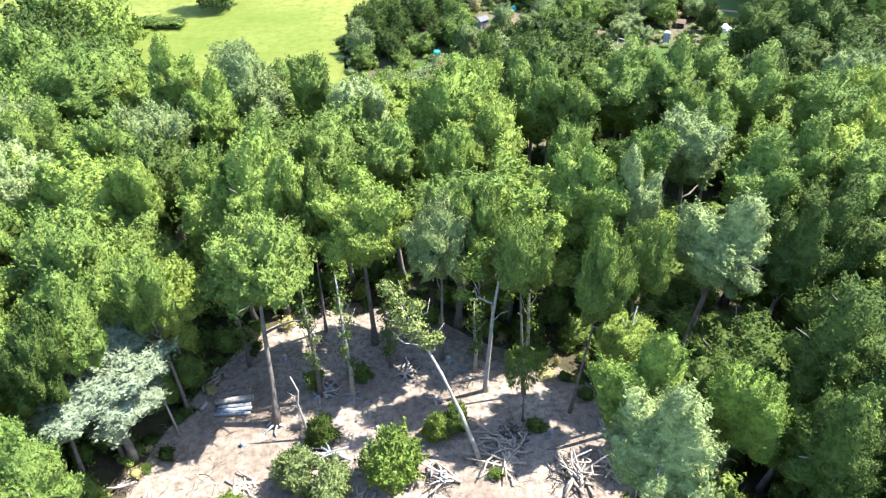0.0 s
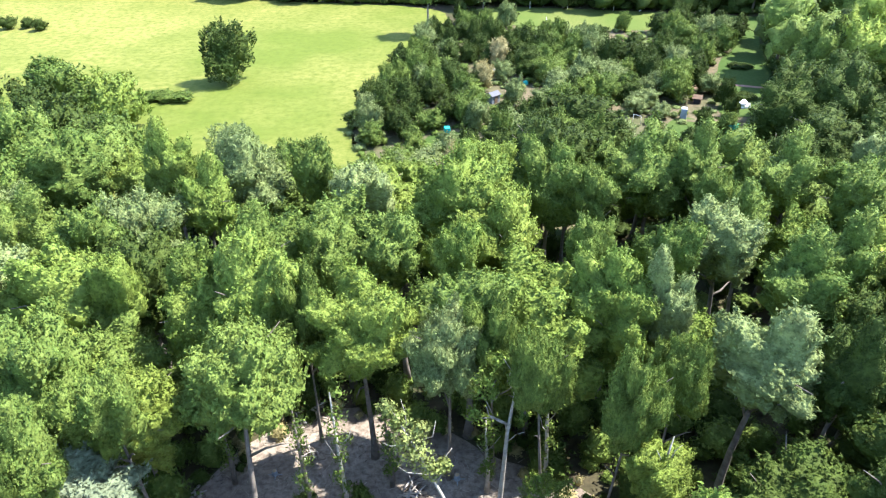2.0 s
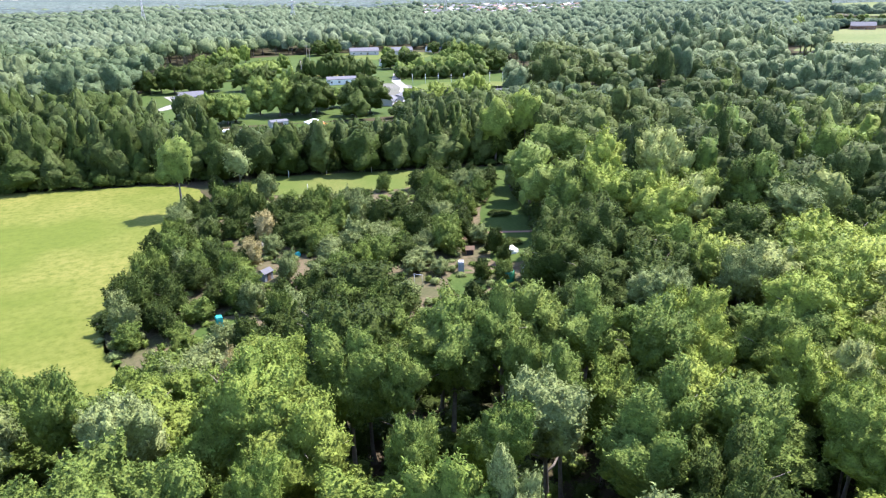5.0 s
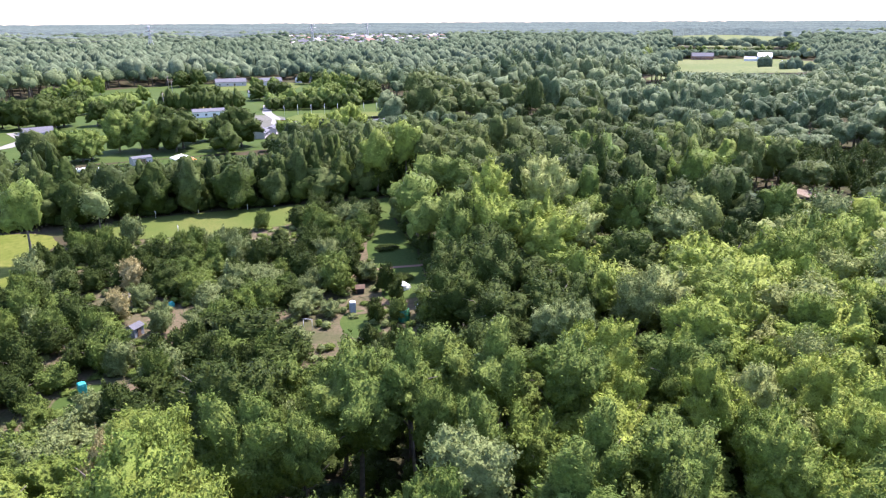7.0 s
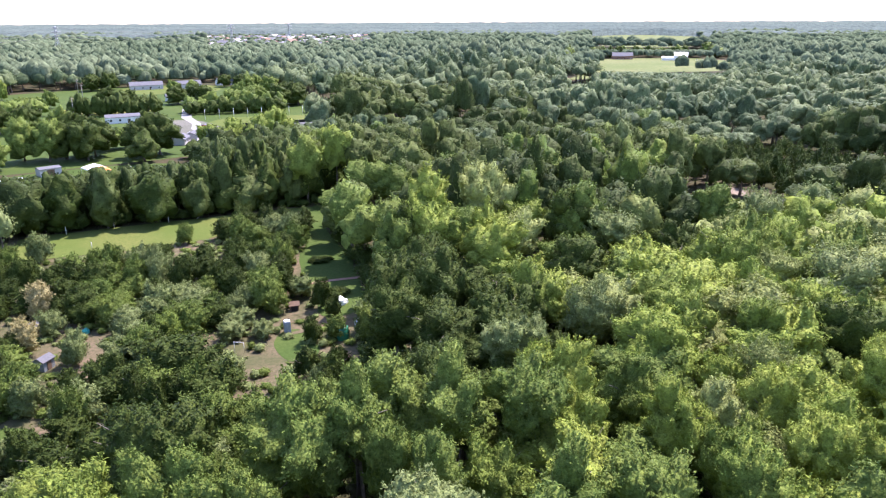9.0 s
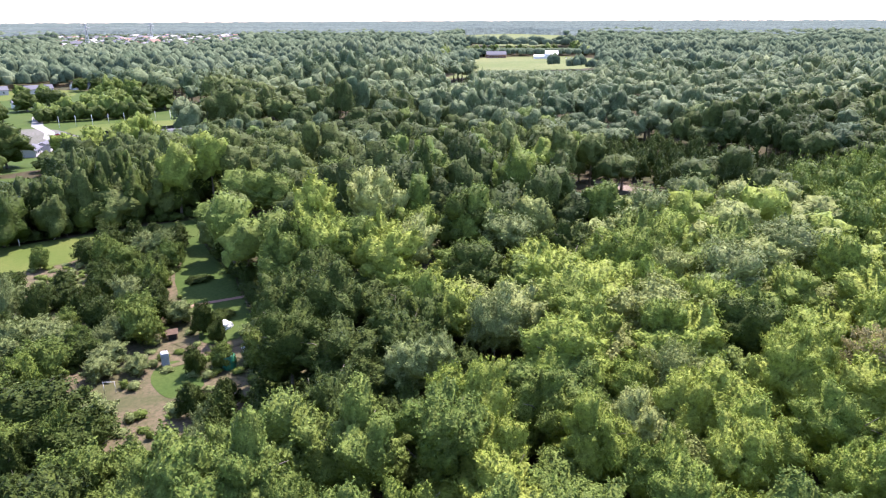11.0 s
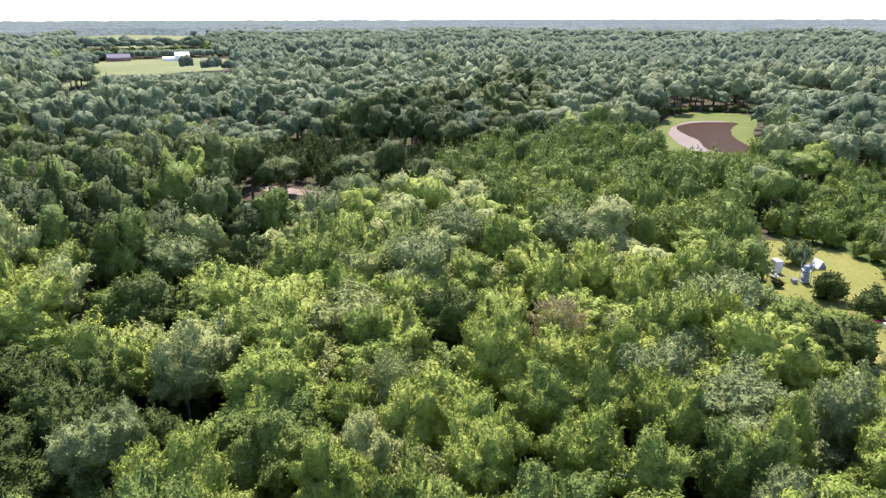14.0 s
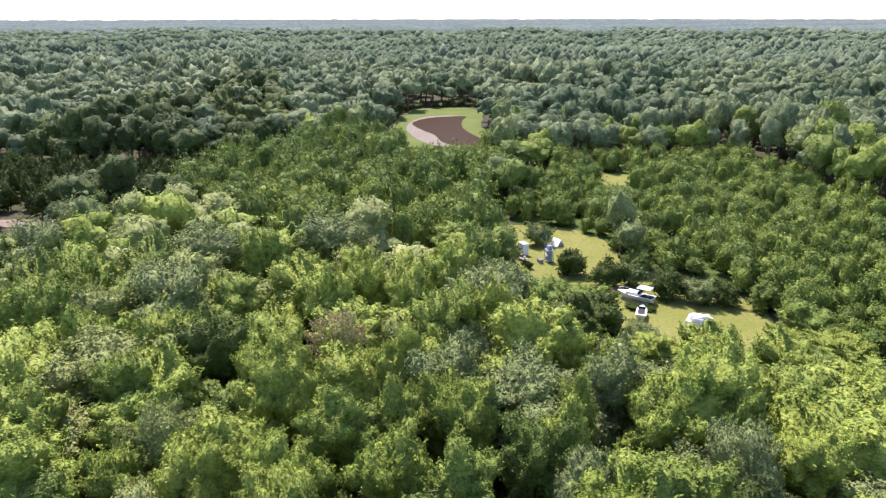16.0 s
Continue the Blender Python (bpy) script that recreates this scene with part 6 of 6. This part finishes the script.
PYLONS = [(-420, 1330), (-60, 1300), (175, 1273), (540, 1535), (830, 1900)]
for (x, y), (x2, y2) in zip(PYLONS, PYLONS[1:] + [(1100, 2200)]):
    pylon(x, y, 44, math.degrees(math.atan2(y2 - y, x2 - x)) + 90)
wires = []
for (x, y), (x2, y2) in zip(PYLONS, PYLONS[1:]):
    n = np.array([-(y2 - y), x2 - x]) / math.hypot(x2 - x, y2 - y)
    for z, w in ((29, 8), (29, -8), (35, 9.5), (35, -9.5), (41, 7), (41, -7)):
        t = np.linspace(0, 1, 14)
        p = np.stack([x + (x2 - x) * t + n[0] * w, y + (y2 - y) * t + n[1] * w, z - 9 * 4 * t * (1 - t)], 1)
        wires.append(tube(p, [0.12] * 14, 3))
tagged(new("power_lines", mesh_np("power_lines", *join_np(wires), wire_mat)), "sagging power lines strung between pylons", "cables", kind="stuff")
for x, y in ((91, 607), (86, 560), (66, 470)):
    e = thing("utility_pole", x, y, 0, 20, "slim grey wooden utility pole", "pole", "utility poles")
    part_np("shaft", tube([(0, 0, 0), (0, 0, 11)], [0.2, 0.13], 6), wood_grey, e)
    part_np("cross_arm", tube([(-1.2, 0, 10.2), (1.2, 0, 10.2)], [0.1, 0.1], 5), wood_grey, e)

# ---- the farm on the rise ----
e = house(752, 668, 26, 13, 4.5, 4.0, -45, "brown farmhouse with a broad grey gabled roof", brick_red, grey_roof, 6)
part("porch", box_bm(-4, -8, 0, 12, 3, 0.4), wood_grey, e)
part("porch_roof", box_bm(-4, -8, 3.2, 12.5, 3.4, 0.3), grey_roof, e)
part("gable", gable_bm(9, 8, 5.0, 3.5), grey_roof, e)
e = thing("barn", 786, 602, 0, -50, "white barn with a bright metal roof and low wing", "barn")
part("wall", gable_wall_bm(16, 12, 6, 4), white_paint, e)
part("roof", gable_bm(16, 12, 6, 4), white_paint, e)
part("wing", gable_wall_bm(16, 8, 3.2, 1.6), white_paint, e).location = (-15, -1, 0)
part("wing_roof", gable_bm(16, 8, 3.2, 1.6), white_tarp, e).location = (-15, -1, 0)
part("door", box_bm(2, -6.05, 0, 4, 0.15, 4, 0), grey_roof, e)
car(800, 588, 20, "white", "white car parked near the barn")
car(806, 584, 30, "silver", "silver car parked near the barn")
for x, y, h in ((776, 690, 15), (764, 700, 11)):
    tree(x, y, 4.6, h, "cone", "mid", "dark", "cypress", "dark pointed cypress beside the farmhouse")

rng = np.random.default_rng(91)
for x1, y1, x2, y2, n, h in ((705, 722, 830, 770, 13, 13), (830, 770, 960, 715, 14, 12), (878, 610, 960, 690, 9, 17), (690, 700, 600, 620, 10, 18)):
    for i in range(n):
        t = (i + rng.uniform(-0.3, 0.3)) / n
        tree(x1 + (x2 - x1) * t, y1 + (y2 - y1) * t, rng.uniform(5, 8.5), h * rng.uniform(0.75, 1.1), "belt", "far", "dark" if i % 3 else "oak", "farm_tree", "dark green tree in the row round the farm", "farm trees")

# ---- the distant town ----
town = scatter(22, (430, 1140, 1150, 2400), 46.0, lambda x, y: inside(TOWN, x, y) & (dist(x, y) < 2250), (9, 13), (3.4, 6.0))
for i, (x, y, r, h) in enumerate(town):
    e = thing("town_house", x, y, 0, (i * 37) % 90, "distant pale town house with a low gabled roof", "house", "houses of the distant town")
    part("wall", gable_wall_bm(r * 2, r * 1.3, h, r * 0.4), siding if i % 3 else brick_red, e)
    part("roof", gable_bm(r * 2, r * 1.3, h, r * 0.4), (grey_roof, siding, grey_roof, brick_red)[i % 4], e)

# ---- pond ----
water, wnt, wb = mat_new("brown_water", 0.5)
wb.inputs["Base Color"].default_value = (0.040, 0.023, 0.010, 1)
wb.inputs["Specular IOR Level"].default_value = 0.01
wtc = wnt.nodes.new("ShaderNodeTexCoord")
wbump = wnt.nodes.new("ShaderNodeBump")
wbump.inputs["Strength"].default_value, wbump.inputs["Distance"].default_value = 0.06, 0.1
wnt.links.new(noise_of(wnt, wtc.outputs["Object"], 1.2), wbump.inputs["Height"])
wnt.links.new(wbump.outputs[0], wb.inputs["Normal"])
sheet("pond_mud", [(360, 31), (387, 24), (397, 15), (396, -2), (377, 3), (356, 6), (333, 4), (313, 1), (293, 3), (300, 19), (320, 27), (339, 30)], 0.10, mud, "pale drying mud round a shrunken pond", 2, 0.8)
sheet("pond_water", [(369, 28), (381, 23), (390, 15), (395, -5), (378, 1), (354, 4), (334, 2), (314, -2), (296, 2), (307, 17), (333, 18), (347, 24)], 0.15, water, "still dark brown pond water", 2, 0.6, "water")

# ---- the lawn with the boats ----
def hull_arrays(length, beam, height, keel=0.0):
    """An open boat hull, bow towards +x."""
    s = np.linspace(-1, 1, 9)
    V = []
    for u in s:
        w = beam / 2 * (1 - max(0, u) ** 2.2) * (0.92 + 0.08 * min(1, u + 1)) + 0.01
        z = height * (1 + 0.18 * max(0, u))
        x = u * length / 2
        V += [(x, -w, z), (x, -w * 0.72, keel + height * 0.25), (x, 0, keel), (x, w * 0.72, keel + height * 0.25), (x, w, z)]
    F = []
    for i in range(8):
        for k in range(4):
            a = i * 5 + k
            F += [[a, a + 5, a + 6], [a, a + 6, a + 1]]
    F += [[0, 1, 2], [0, 2, 3], [0, 3, 4]]
    return np.array(V), np.array(F)


def deck_arrays(length, beam, z0, z1):
    V, F = [], []
    for i, u in enumerate(np.linspace(-1, 1, 9)):
        w = beam / 2 * (1 - max(0, u) ** 2.2) + 0.01
        z = z0 * (1 + 0.18 * max(0, u)) - 0.03
        V += [(u * length / 2, -w * 0.98, z), (u * length / 2, w * 0.98, z)]
        if i:
            a = 2 * i - 2
            F += [[a, a + 2, a + 3], [a, a + 3, a + 1]]
    return np.array(V), np.array(F)


bow, stern = np.array([136.7, -1.5]), np.array([132.0, -7.0])
c = (bow + stern) / 2
e = thing("cabin_boat", c[0], c[1], 0.45, math.degrees(math.atan2(*(bow - stern)[::-1])), "white cabin cruiser boat laid up on the lawn", "boat")
part_np("hull", hull_arrays(7.2, 2.5, 1.0), white_paint, e)
part_np("deck", deck_arrays(7.2, 2.5, 0.98, 0), white_tarp, e)
part("cabin", box_bm(0.4, 0, 0.93, 2.8, 1.9, 0.6, 0.1, 0.85), white_paint, e)
part("windscreen", box_bm(-0.85, 0, 1.4, 0.5, 1.7, 0.55, 0.05, 0.8), glass_dark, e)
part("hard_top", box_bm(-1.7, 0, 2.5, 2.6, 2.1, 0.12, 0.04), white_paint, e)
for sx in (-0.6, -2.8):
    for sy in (-0.95, 0.95):
        part_np("post", tube([(sx, sy, 0.93), (sx, sy, 2.52)], [0.04, 0.04], 6), steel, e)
part("cockpit", box_bm(-2.3, 0, 0.9, 2.2, 1.7, 0.12, 0.03), dark_void, e)
part_np("rail", tube([(0.6, -1.1, 1.05), (1.2, -1.0, 1.55), (2.4, -0.7, 1.65), (3.4, 0, 1.75), (2.4, 0.7, 1.65), (1.2, 1.0, 1.55), (0.6, 1.1, 1.05)], [0.03] * 7, 5), steel, e)
part("cradle", box_bm(0, 0, -0.45, 5.0, 1.2, 0.55, 0.03), wood_grey, e)
e = thing("small_boat", 127.3, -2.9, 0.25, -24, "small white motorboat with a dark open cockpit on a trailer", "boat")
part_np("hull", hull_arrays(4.6, 1.9, 0.95), white_paint, e)
part_np("deck", deck_arrays(4.6, 1.9, 0.95, 0), white_paint, e)
part("cockpit", box_bm(-0.5, 0, 0.86, 2.4, 1.2, 0.14, 0.03), dark_void, e)
part("windscreen", box_bm(0.75, 0, 0.98, 0.2, 1.3, 0.35, 0.03), glass_dark, e)
part("trailer", box_bm(-0.2, 0, -0.25, 4.2, 1.0, 0.4, 0.02), steel, e)
tarp_heap("covered_boat", 123.4, -12.0, 4.6, 2.1, 1.6, -100, "boat under a crumpled white tarpaulin on the lawn", seed=5, category="boat")
tarp_heap("covered_heap", 114.0, 0.2, 2.8, 1.8, 1.2, 30, "white tarpaulin heap between trees", seed=6)
tarp_heap("covered_heap", 118.0, 3.6, 1.6, 1.2, 0.9, 0, "small white covered heap beside trees", seed=7)
e = thing("red_trailer", 138.4, -0.4, 0, -70, "dark red boat on a trailer beside the shrubs", "boat")
part_np("hull", hull_arrays(3.6, 1.6, 0.8, 0.45), red_paint, e)
part_np("deck", deck_arrays(3.6, 1.6, 0.8, 0), red_paint, e)
part("frame", box_bm(0, 0, 0.1, 3.2, 0.9, 0.4, 0.02), steel, e)
e = thing("white_cabinet", 163.2, 11.4, 0.05, 20, "tall white cabinet standing on the lawn", "cabinet")
part("body", box_bm(0, 0, 0, 2.2, 1.4, 2.6, 0.05), white_paint, e)
part("door", box_bm(-0.55, -0.73, 0.2, 0.9, 0.06, 2.2, 0.02), white_tarp, e)
part("door", box_bm(0.55, -0.73, 0.2, 0.9, 0.06, 2.2, 0.02), white_tarp, e)
part("top", box_bm(0, 0, 2.6, 2.4, 1.6, 0.1, 0.03), steel, e)
e = thing("garden_table", 159.0, 12.4, 0.05, 15, "low table loaded with pale goods on the lawn", "table")
part("tabletop", box_bm(0, 0, 0.7, 3.0, 1.3, 0.08, 0.02), wood_grey, e)
for sx in (-1.3, 1.3):
    for sy in (-0.5, 0.5):
        part("leg", box_bm(sx, sy, 0, 0.1, 0.1, 0.7, 0.01), wood_grey, e)
for k, m in enumerate((white_paint, pale_blue, brown_wood, white_tarp)):
    crate = thing("crate", 158.0 + 0.65 * k, 12.2 + 0.18 * k, 0.84, 20 * k, "small pale crate set on the garden table", "crate", "table crates")
    part("body", box_bm(0, 0, 0, 0.5, 0.5, 0.4, 0.03), m, crate)
    part("lid", box_bm(0, 0, 0.4, 0.54, 0.54, 0.06, 0.02), wood_grey, crate)
e = thing("steel_tower", 157.8, 6.8, 0.05, 10, "grey steel scaffold tower stacked with boxes on the lawn", "scaffold")
for sx in (-0.9, 0.9):
    for sy in (-0.7, 0.7):
        part_np("post", tube([(sx, sy, 0), (sx, sy, 4.2)], [0.06, 0.06], 6), steel, e)
for z in (0.3, 1.5, 2.7):
    part("shelf", box_bm(0, 0, z, 1.9, 1.5, 0.08, 0.01), steel, e)
for k, (bx, by, bz, s) in enumerate(((-0.4, 0, 0.38, 0.9), (0.4, 0.1, 0.38, 0.7), (-0.3, 0, 1.58, 0.8), (0.4, -0.1, 1.58, 0.9), (0, 0, 2.78, 0.9))):
    part("panel", box_bm(bx, by, bz, s, 1.0, s, 0.04), siding if k % 2 else pale_blue, e)
part_np("mast", tube([(0.7, 0.5, 4.2), (0.7, 0.5, 6.2)], [0.05, 0.04], 6), steel, e)
e = thing("dark_crate", 157.3, 8.8, 0.05, 10, "dark blue-grey crate on the lawn", "crate")
part("body", box_bm(0, 0, 0, 1.5, 0.9, 0.7, 0.05), wood_blue, e)
part("lid", box_bm(0, 0, 0.7, 1.6, 1.0, 0.1, 0.03), grey_roof, e)
e = thing("blue_tent", 169.0, 2.2, 0.03, 30, "small blue and white ridge tent on the lawn", "tent")
part("canvas", gable_wall_bm(2.2, 1.8, 0.2, 1.4), pale_blue, e)
part("flap", gable_bm(2.2, 1.8, 0.25, 1.4, 0.15, 0.04), white_tarp, e)
e = thing("white_chair", 168.2, 14.1, 0.03, 40, "white garden chair on the lawn", "chair")
part("seat", box_bm(0, 0, 0.42, 0.8, 0.8, 0.07, 0.02), white_paint, e)
part("backrest", box_bm(0, 0.38, 0.49, 0.8, 0.07, 0.8, 0.02), white_paint, e)
for sx in (-0.34, 0.34):
    for sy in (-0.34, 0.34):
        part("leg", box_bm(sx, sy, 0, 0.07, 0.07, 0.42, 0.01), white_paint, e)
e = thing("yellow_sign", 158.8, -18.6, 0, 60, "small yellow sign on a post", "sign")
part_np("post", tube([(0, 0, 0), (0, 0, 1.4)], [0.05, 0.05], 6), wood_grey, e)
part("board", box_bm(0, -0.06, 1.1, 0.9, 0.05, 0.6, 0.01), plain_material("yellow_board", (0.7, 0.6, 0.12)), e)
for x, y, r, h, k, lab in ((149.6, 4.2, 2.9, 5.2, "dark", "dark green rounded tree alone on the lawn"), (170.5, 15.4, 2.7, 4.0, "silver", "pale flowering grey-green shrub on the lawn"), (169.6, 6.6, 2.9, 4.6, "silver", "pale flowering grey-green shrub on the lawn"),
                           (142.3, -1.4, 3.2, 5.4, "dark", "dark green bushy tree behind the boats"), (135.8, -11.0, 3.3, 5.6, "dark", "dark green bushy tree behind the boats"), (132.4, -15.6, 3.0, 4.8, "silver", "grey-green shrub behind the boats"),
                           (131.4, -20.0, 3.0, 4.6, "dark", "dark green shrub behind the boats"), (142.6, -6.4, 2.6, 4.4, "silver", "grey-green shrub behind the boats"), (148, -9, 2.6, 4.6, "oak", "green shrub beside the lawn"), (131.2, -2.6, 1.6, 0.9, "dark", "low dark shrub beside the boat"),
                           (129.8, -5.4, 1.2, 0.8, "dark", "low dark shrub beside the boat"), (154, 12.5, 1.2, 1.6, "dark", "small dark shrub on the lawn"), (128, -26, 3.0, 5, "oak", "green shrub at the lawn's edge")):
    shrub(x, y, r, h, k, lab, "mid", "lawn_shrub")
car(182, 22, 30, "dark_blue", "dark blue car half hidden by shrubs")
